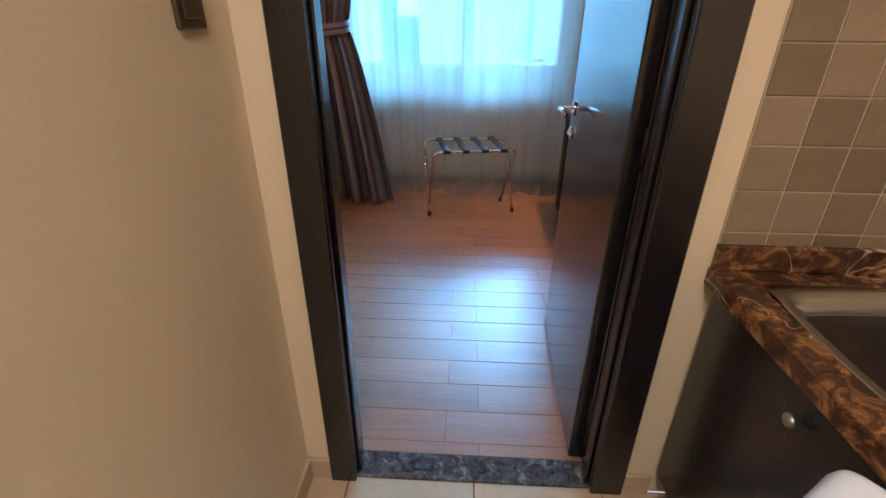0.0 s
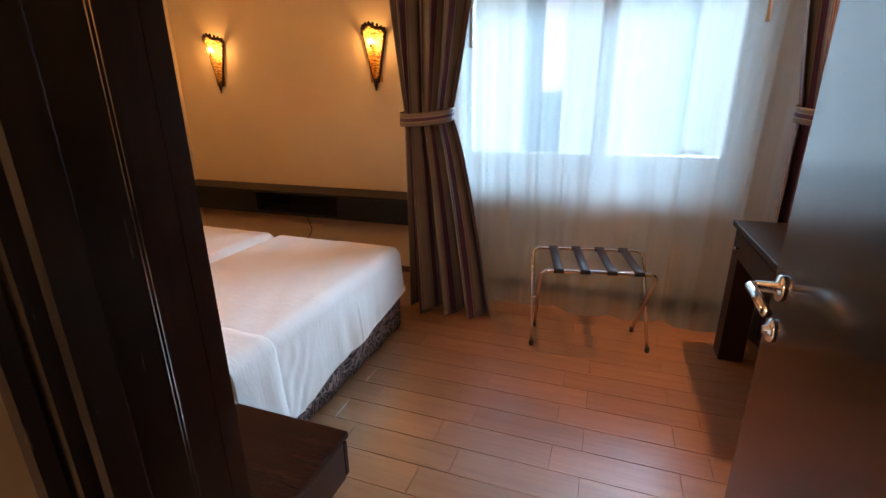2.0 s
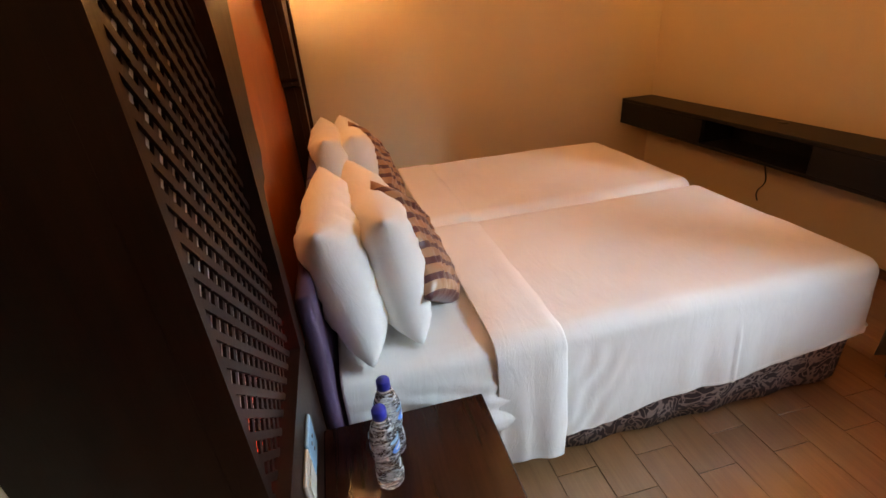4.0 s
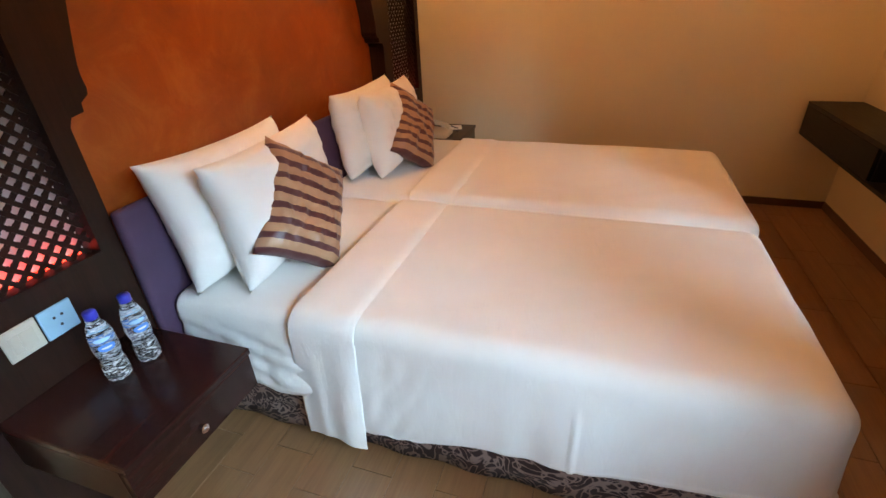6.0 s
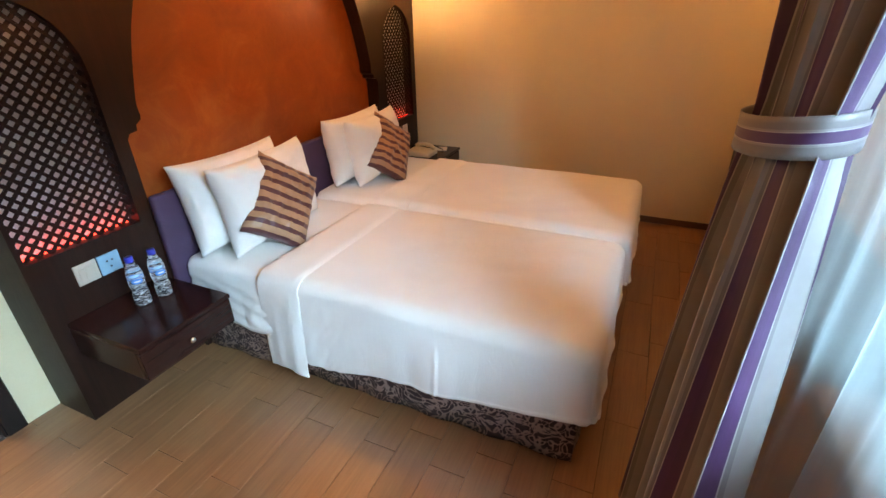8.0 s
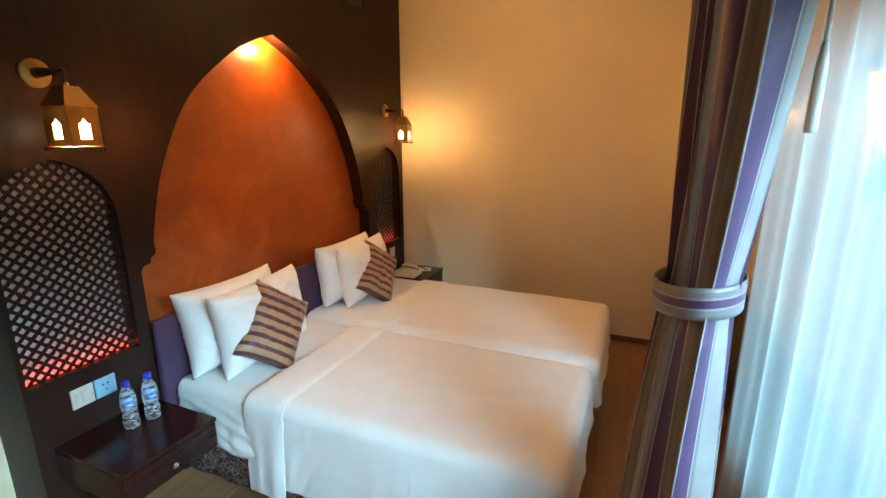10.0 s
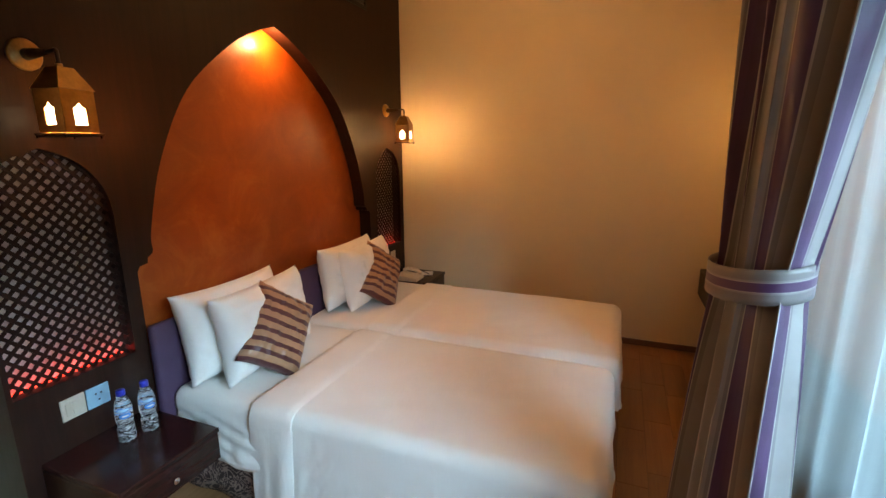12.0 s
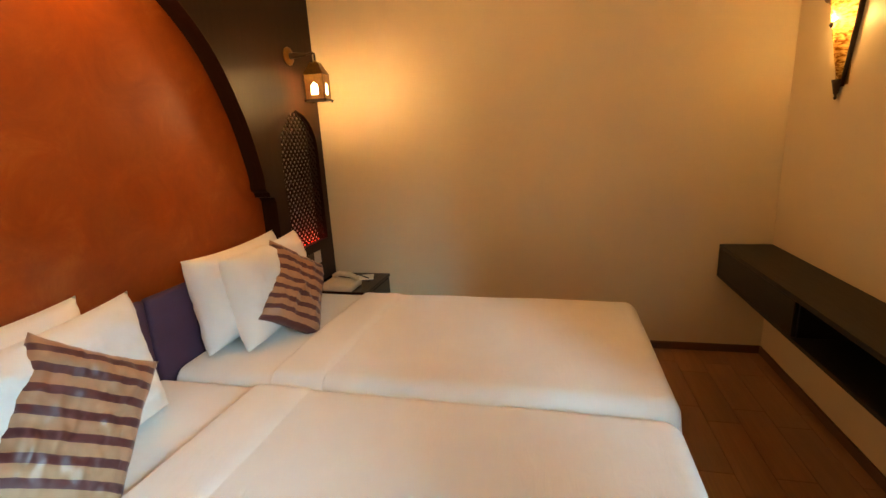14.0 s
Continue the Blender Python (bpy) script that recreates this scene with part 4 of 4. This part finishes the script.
def bottle():
    t = thing("water_bottle", (0.576, 0.569, 0.4664), "small clear plastic water bottle with a blue cap", "bottle", "water bottles")
    prof = [(0.020, 0.001), (0.028, 0.004), (0.030, 0.012), (0.0305, 0.05), (0.027, 0.062), (0.0255, 0.072), (0.0275, 0.082), (0.0305, 0.092), (0.0305, 0.135), (0.029, 0.150), (0.023, 0.170), (0.0145, 0.186), (0.0135, 0.198)]
    prof2 = []
    for (a, z), (c, y) in zip(prof, prof[1:]):
        prof2 += [(a + (c - a) * k / 3 + (0.0007 if k == 1 else 0), z + (y - z) * k / 3) for k in range(3)]
    part("body", lathe(bmesh.new(), prof2 + [prof[-1]], 28), bottle_mat, t, "clear plastic body full of water", True)
    part("cap", lathe(bmesh.new(), [(0.0150, 0.193), (0.0155, 0.194), (0.0155, 0.212), (0.014, 0.215)], 24), cap_blue, t, "blue screw cap", True)
    part("neck_ring", lathe(bmesh.new(), [(0.0135, 0.187), (0.0165, 0.188), (0.0165, 0.190), (0.0135, 0.191)], 24), bottle_mat, t, "", True)

    def wrap(a0, a1, z0, z1, r, oval):
        def f(u, v):
            a = a0 + (a1 - a0) * u
            c = 2 * u - 1
            h = math.sqrt(max(0, 1 - c * c)) if oval else 1
            zm = (z0 + z1) / 2
            return (r * math.cos(a), r * math.sin(a), zm + (2 * v - 1) * h * (z1 - z0) / 2)
        return sheet(bmesh.new(), 18, 4, f)
    for k in (0.0, math.pi):
        lb = part("label", wrap(math.radians(25) + k, math.radians(105) + k, 0.104, 0.127, 0.0313, True), label_blue, t, "blue oval label", True)
        part("label_mark", wrap(math.radians(42) + k, math.radians(88) + k, 0.1125, 0.1185, 0.0316, True), paper, lb, "plain pale mark")
        part("label_band", wrap(math.radians(20) + k, math.radians(95) + k, 0.134, 0.146, 0.0312, True), label_pale, t, "pale blue print", True)
    return t


bt = bottle()
copy_thing(bt, pose(0.494, 0.587, 0.4664, 0, 0, 12))

# wall plates
def plate(x, z, mat, face, label, rocker):
    t = thing("wall_plate", (x, PANEL_Y, z), label, "switch")
    part("plate", B(-0.043, 0.0005, -0.043, 0.043, 0.009, 0.043, bevel=0.004, seg=2), mat, t)
    if rocker:
        part("rocker", B(0.006, 0.0095, -0.026, 0.030, 0.013, 0.026, bevel=0.002), face, t)
        part("rocker", B(-0.030, 0.0095, -0.026, 0.0055, 0.012, 0.026, bevel=0.002), face, t)
    else:
        for q in ((-0.010, 0.012), (0.010, 0.012), (0.0, -0.014)):
            part("socket_hole", lathe(bmesh.new(), [(0.004, 0), (0.004, 0.001), (0.003, 0.0012)], 10), black_plastic, t).matrix_local = pose(q[0], 0.009, q[1], -90)


plate(0.663, 0.626, plastic_white, plastic_white, "ivory double light switch on the wooden panel", True)
plate(0.573, 0.626, plate_reflect, plate_reflect, "glossy socket plate on the wooden panel, window reflection painted blue", False)
plate(-1.985, 0.640, plastic_white, plastic_white, "ivory light switch on the wooden panel", True)
plate(-1.895, 0.640, plate_brown, plate_brown, "brown socket plate on the wooden panel", False)

# telephone, notepad and pen
t = thing("telephone", (-1.880, 0.640, 0.4664), "cream corded desk telephone on the nightstand", "telephone")
bm = bmesh.new()
box(bm, -0.085, -0.10, 0.0, 0.085, 0.10, 0.035, bevel=0.010, seg=2)
for v_ in bm.verts:
    v_.co.z += max(0, -v_.co.y) * 0.20 * (1 if v_.co.z > 0.015 else 0)
part("body", bm, plastic_cream, t, "", True)
bm = tube(bmesh.new(), rounded([(-0.055, -0.085, 0.060), (-0.055, -0.05, 0.082), (-0.055, 0.05, 0.070), (-0.055, 0.085, 0.045)], 0.03), 0.016, 12)
part("handset", bm, plastic_cream, t, "", True)
for i in range(3):
    for j in range(4):
        part("key", B(0.0 + i * 0.022, -0.045 + j * 0.022, 0.030, 0.015 + i * 0.022, -0.031 + j * 0.022, 0.048 - j * 0.0035, bevel=0.002), plastic_white, t)
single("notepad", B(-0.055, -0.075, 0.0, 0.055, 0.075, 0.006, bevel=0.001), paper, "small white notepad on the nightstand", "notepad", place=(-2.10, 0.685, 0.4664)).rotation_euler = (0, 0, radians(20))
single("pen", tube(bmesh.new(), [(-0.065, 0, 0.005), (0.06, 0, 0.005), (0.068, 0, 0.005)], 0.0045, 8), black_plastic, "black pen lying on the notepad", "pen", place=(-2.10, 0.690, 0.4726)).rotation_euler = (0, 0, radians(55))

# ---- floating shelf on the window wall ----
t = thing("wall_shelf", (-1.10, YW, 0.487), "long dark floating wall console with an open middle bay", "shelf")
x0, x1, d, h = XL + 0.002 + 1.10, 0.10 + 1.10, 0.275, 0.197
part("top", B(x0, -d, h - 0.022, x1, -0.001, h, bevel=0.002), shelf_wood, t, "dark laminate top")
part("bottom", B(x0, -d, 0, x1, -0.001, 0.020, bevel=0.002), shelf_wood, t)
part("back", B(x0, -0.016, 0.0205, x1, -0.002, h - 0.0225), shelf_wood, t)
for x in (x0, -0.225, 0.555, x1 - 0.018):
    part("divider", B(x, -d + 0.020, 0.0205, x + 0.018, -0.0165, h - 0.0225), shelf_wood, t)
part("drawer_front", B(x0 + 0.001, -d, 0.0205, -0.212, -d + 0.018, h - 0.0235, bevel=0.002), shelf_wood, t)
part("drawer_front", B(0.560, -d, 0.0205, x1 - 0.001, -d + 0.018, h - 0.0235, bevel=0.002), shelf_wood, t)
part("cable_grommet", lathe(bmesh.new(), [(0.03, h), (0.03, h + 0.003), (0.022, h + 0.004)], 18, (0.18, -0.06)), black_plastic, t, "black cable grommet", True)
single("cable", tube(bmesh.new(), rounded([(0, 0, 0.0), (0.0, 0.0, -0.10), (0.05, 0.0, -0.20), (-0.03, 0, -0.28), (0.01, 0.0, -0.33)], 0.06), 0.004, 6), black_plastic, "thin black cable hanging under the shelf", "cable", place=(-1.02, YW - 0.012, 0.487))

# ---- curtains ----
def side_curtain(top0, top1, tie0, tie1, bot0, bot1, y_top, y_tie, y_bot, label, turns, seed, flip=1):
    t = thing("curtain", ((tie0 + tie1) / 2, y_tie, 0.0), label, "curtain", "striped side curtains")
    cx0, zt = (tie0 + tie1) / 2, 1.285

    def f(u, v):
        z = 0.012 + v * (TOP - 0.03 - 0.012)
        if z > zt:
            k = (z - zt) / (TOP - zt)
            k = 1 - (1 - k) ** 1.9
            xa, xb, y = tie0 + (top0 - tie0) * k, tie1 + (top1 - tie1) * k, y_tie + (y_top - y_tie) * k
        else:
            k = (zt - z) / zt
            k = k ** 0.75
            xa, xb, y = tie0 + (bot0 - tie0) * k, tie1 + (bot1 - tie1) * k, y_tie + (y_bot - y_tie) * k
        depth = 0.062 + (0.055 * k if z > zt else 0.040 * k)
        a = u * turns * 2 * math.pi + 0.9 * noise.noise(Vector((u * 4, z * 0.7, seed)))
        return (xa + (xb - xa) * u + 0.010 * math.sin(2 * a + 1) - cx0,
                y - y_tie + depth * math.sin(a) * (0.85 + 0.35 * noise.noise(Vector((u * 7, seed, 2)))) + 0.008 * math.sin(3.1 * a + 2 * z), z)
    bm = sheet(bmesh.new(), 340, 60, f, uv=lambda u, v: (u * turns * 3.4 + 0.1, v))
    ob = part("drop", bm, curtain_mat, t, "grey and purple striped satin drop", True)
    ob.modifiers.new("thickness", "SOLIDIFY").thickness = 0.003

    def band(u, v):
        a = 2 * math.pi * u
        rx, ry = (tie1 - tie0) / 2 + 0.020, 0.104
        return (rx * math.cos(a), ry * math.sin(a), zt - 0.039 + 0.078 * v + 0.014 * math.cos(a) * flip + 0.016 * math.sin(a))
    bm = sheet(bmesh.new(), 40, 6, band, loop_u=True)
    ob = part("tieback", bm, tie_mat, t, "striped satin tieback", True)
    ob.modifiers.new("thickness", "SOLIDIFY").thickness = 0.003


side_curtain(0.06, 0.70, 0.19, 0.505, 0.22, 0.80, 2.665, 2.640, 2.565, "grey and purple striped satin curtain tied back beside the window", 3.5, 1.0, 1)
side_curtain(2.17, 2.75, 2.30, 2.60, 2.28, 2.72, 2.71, 2.70, 2.70, "grey and purple striped satin curtain tied back, partly behind the door", 3.5, 6.0, -1)


def sheer_place(u, v):
    x, z = 0.115 + u * 2.535, 0.020 + v * (TOP - 0.06)
    a = u * 15 * 2 * math.pi + 2.2 * noise.noise(Vector((u * 8, z * 0.25, 3.3)))
    amp = (0.0075 + 0.0105 * (1 - v)) * (0.65 + 0.8 * noise.noise(Vector((u * 11, 0.2, 9.1))))
    fine = 0.0022 * math.sin(2.7 * a + 4 * noise.noise(Vector((u * 5, z * 0.3, 6.0)))) * (1 - 0.5 * v)
    return (x + 0.008 * math.cos(a), 2.80 + 0.02 * math.sin(u * 5) + amp * math.sin(a) + fine, z + (0.014 * math.sin(a * 0.5 + 1) + 0.012 * math.sin(u * 21)) * max(0, 1 - v * 6))


ob = single("sheer_curtain", sheet(bmesh.new(), 420, 30, sheer_place), sheer, "white translucent sheer curtain hanging across the window", "curtain", "", True)
structure("curtain_track", B(0.05, 2.66, TOP - 0.022, 2.85, 2.86, TOP - 0.001, bevel=0.002), frame_white, "white double curtain track under the ceiling", "track")
for x, zb in ((0.595, 1.675), (2.10, 1.73)):
    t = thing("curtain_wand", (x, 2.755, zb), "thin ivory pull wand hanging beside the curtain", "curtain wand", "curtain wands")
    part("cord", tube(bmesh.new(), [(0, 0, 0.15), (0, 0, TOP - zb - 0.02)], 0.0045, 8), wand_mat, t, "", True)
    part("grip", lathe(bmesh.new(), [(0.009, 0), (0.011, 0.004), (0.0095, 0.12), (0.005, 0.155)], 14), wand_mat, t, "", True)

# ---- luggage rack ----
t = thing("luggage_rack", (1.405, 2.495, 0), "folding chrome luggage rack with black webbing straps", "luggage rack")
ang = math.atan2(0.127, 0.644)
hw = 0.325
for n_, (ya, yb) in (("leg_frame", (-0.115, 0.20)), ("leg_frame", (0.13, -0.20))):
    k = 0.0 if ya < 0 else 0.028
    pts = rounded([(-hw + k, ya, 0.012), (-hw + k, yb, 0.505), (hw - k, yb, 0.505), (hw - k, ya, 0.012)], 0.055, 8)
    part(n_, tube(bmesh.new(), pts, 0.0105, 12), chrome, t, "bent chrome tube frame", True)
    for x in (-hw + k, hw - k):
        part("rubber_foot", lathe(bmesh.new(), [(0.012, 0), (0.0135, 0.003), (0.0135, 0.03), (0.0115, 0.034)], 12, (x, ya)), black_plastic, t, "", True)
for x in (-hw + 0.014, hw - 0.014):
    part("pivot", tube(bmesh.new(), [(x - 0.022, -0.002, 0.262), (x + 0.022, -0.002, 0.262)], 0.006, 8), chrome, t, "", True)
for k in range(4):
    x = -0.205 + k * 0.137

    def strap(u, v, x=x):
        y = -0.213 + 0.426 * v
        return (x + (u - 0.5) * 0.05, y, 0.5175 - 0.006 * (1 - (2 * v - 1) ** 2))
    bm = sheet(bmesh.new(), 2, 12, strap)
    for y in (-0.20, 0.20):
        s = [(x + (u - 0.5) * 0.052, y + 0.0135 * math.cos(a), 0.505 + 0.0135 * math.sin(a)) for a in [2 * math.pi * q / 12 for q in range(12)] for u in (0, 1)]
        vs = [bm.verts.new(p) for p in s]
        for q in range(12):
            bm.faces.new((vs[2 * q], vs[2 * q + 1], vs[(2 * q + 3) % 24], vs[(2 * q + 2) % 24]))
    ob = part("strap", bm, strap_mat, t, "black webbing strap", True)
    ob.modifiers.new("thickness", "SOLIDIFY").thickness = 0.002
t.rotation_euler = (0, 0, ang)

# ---- desk by the window ----
t = thing("desk", (2.55, 2.80, 0), "dark wooden desk with a small drawer, beside the sheer curtain", "desk")
part("top", B(-0.46, -0.94, 0.735, 0.45, -0.18, 0.765, bevel=0.003), shelf_wood, t, "dark wooden top")
part("side_panel", B(-0.44, -0.31, 0, -0.32, -0.185, 0.7345, bevel=0.003), dark_wood, t)
part("side_panel", B(0.40, -0.93, 0, 0.44, -0.185, 0.7345, bevel=0.003), dark_wood, t)
part("apron", B(-0.45, -0.93, 0.60, -0.42, -0.315, 0.7345, bevel=0.002), dark_wood, t)
dr = part("drawer", B(-0.455, -0.90, 0.615, -0.4505, -0.33, 0.725), dark_wood, t)
bm = lathe(bmesh.new(), [(0.005, 0), (0.004, 0.008), (0.011, 0.014), (0.011, 0.020), (0.005, 0.024)], 14)
bmesh.ops.rotate(bm, verts=bm.verts, matrix=Matrix.Rotation(radians(-90), 3, "Y"))
bmesh.ops.translate(bm, verts=bm.verts, vec=(-0.4555, -0.36, 0.66))
part("knob", bm, chrome, dr, "small round metal knob", True)

# ---- kitchenette ----
t = thing("kitchen_cabinet", (2.28, -0.83, 0), "black kitchen base cabinet under the marble counter", "cabinet")
part("body", B(-0.285, -1.1, 0.10, 0.315, 0.895, 0.760, bevel=0.002), frame_wood, t)
part("plinth", B(-0.25, -1.1, 0, 0.315, 0.895, 0.0995), black_plastic, t)
for k in range(3):
    y = 0.885 - (k + 1) * 0.6
    dd = part("door", B(-0.305, y + 0.003, 0.11, -0.2855, y + 0.597, 0.755, bevel=0.003), frame_wood, t, "flat black cabinet door")
    bm = lathe(bmesh.new(), [(0.006, 0), (0.005, 0.010), (0.014, 0.016), (0.014, 0.022), (0.006, 0.027)], 16)
    bmesh.ops.rotate(bm, verts=bm.verts, matrix=Matrix.Rotation(radians(-90), 3, "Y"))
    bmesh.ops.translate(bm, verts=bm.verts, vec=(-0.305, y + 0.247, 0.694))
    part("knob", bm, steel, dd, "round metal knob", True)
t = thing("marble_counter", (2.28, -0.83, 0.7604), "brown veined marble counter top with an upstand", "counter")
for q in ((-0.325, -1.1, 0, 0.318, 0.2, 0.045), (-0.325, 0.2003, 0, -0.252, 0.898, 0.045), (0.225, 0.2003, 0, 0.318, 0.898, 0.045), (-0.2517, 0.828, 0, 0.2247, 0.898, 0.045)):
    part("slab", B(*q, bevel=0.002), marble, t)
part("upstand", B(-0.322, 0.878, 0.0455, 0.318, 0.898, 0.108, bevel=0.003), marble, t)
t = thing("kitchen_sink", (2.28, -0.300, 0.8058), "inset stainless steel kitchen sink", "sink")
bm = bmesh.new()


def bowl(u, v):
    a = 2 * math.pi * u
    ca, sa = math.cos(a), math.sin(a)
    m_ = max(abs(ca), abs(sa)) ** 0.8
    prof = [(1.0, 0.001), (0.93, 0.002), (0.88, -0.008), (0.82, -0.10), (0.72, -0.155), (0.08, -0.160)]
    q = min(v * 5, 4.999)
    i = int(q)
    r = prof[i][0] + (prof[i + 1][0] - prof[i][0]) * (q - i)
    z = prof[i][1] + (prof[i + 1][1] - prof[i][1]) * (q - i)
    return (0.248 * r * ca / m_ - 0.013, 0.290 * r * sa / m_, z)


sheet(bm, 48, 15, bowl, loop_u=True)
ob = part("bowl", bm, steel, t, "pressed steel bowl", True)
ob.modifiers.new("thickness", "SOLIDIFY").thickness = 0.001
part("drain", lathe(bmesh.new(), [(0.035, -0.160), (0.035, -0.156), (0.022, -0.157)], 20), chrome, t, "chrome drain", True)
part("overflow", lathe(bmesh.new(), [(0.018, 0), (0.018, 0.004), (0.010, 0.005)], 16), chrome, t, "chrome overflow", True).matrix_local = pose(0.03, 0.238, -0.055, 80)
t = thing("appliance_box", (1.80, -0.653, 0), "white rounded appliance standing by the counter", "appliance")
part("body", B(-0.11, -0.10, 0.0, 0.11, 0.10, 0.860, bevel=0.028, seg=5), appliance_white, t, "white enamel body", True)
part("lid_seam", B(-0.085, 0.040, 0.8598, 0.085, 0.0425, 0.8606), plastic_white, t)
part("badge", B(-0.035, 0.010, 0.8600, 0.005, 0.026, 0.8612, bevel=0.0005), label_blue, t, "small blue oval badge")
t.rotation_euler = (0, 0, radians(34))

t = thing("light_switch", (0.9, -0.082, 1.348), "bronze rocker light switch on the cream wall", "switch")
part("plate", B(0.0005, -0.043, -0.043, 0.009, 0.043, 0.043, bevel=0.003), plate_brown, t)
part("rocker", B(0.0095, -0.029, -0.028, 0.014, 0.029, 0.030, bevel=0.003), plate_brown, t)

# ---- wall tiles over the counter and floor pieces ----
back = structure("tile_bed", B(1.961, YD - 0.006, 0.80, 2.615, YD - 0.0008, 1.75), tile_grout, "pale grout behind the kitchen wall tiles", "tiling")
me = None
for i in range(6):
    for j in range(9):
        if me is None:
            tile = mesh_object("tile", B(-0.0494, -0.003, -0.0474, 0.0494, 0.0, 0.0474, bevel=0.0015), wall_tile_mat)
            me = tile.data
        else:
            tile = new("tile", me)
        tile.parent = back
        tile.location = (2.012 + i * 0.1020, YD - 0.0062, 0.8500 + j * 0.0980)

TW, TL = 0.1450, 0.483
planks = {}
rows_n = 22
for r in range(rows_n):
    ya = 0.0760 + r * TW
    yb = min(ya + TW, YW)
    ya = max(ya, 0.171)
    shift = 0.966 if r % 2 == 0 else 1.329
    xs = shift - TL * math.ceil((shift - XL) / TL)
    while xs < XR:
        a, c = max(xs, XL), min(xs + TL, XR)
        if c - a > 0.03 and yb - ya > 0.03:
            key = (round(c - a, 3), round(yb - ya, 3))
            if key not in planks:
                ob = mesh_object("plank", B(0.0009, 0.0009, -0.006, c - a - 0.0009, yb - ya - 0.0009, 0.0, bevel=0.0009), plank_mat)
                planks[key] = ob.data
            else:
                ob = new("plank", planks[key])
            ob.parent = floor
            ob.location = (a, ya, 0)
        xs += TL
me = None
for i in range(5):
    for j in range(7):
        if me is None:
            ob = mesh_object("tile", B(0.002, 0.002, -0.006, 0.398, 0.398, 0.0, bevel=0.0015), kitchen_tile_mat)
            me = ob.data
        else:
            ob = new("tile", me)
        ob.parent = kitchen_floor
        ob.location = (0.63 + i * 0.4, YD - 0.4 - j * 0.4, 0)
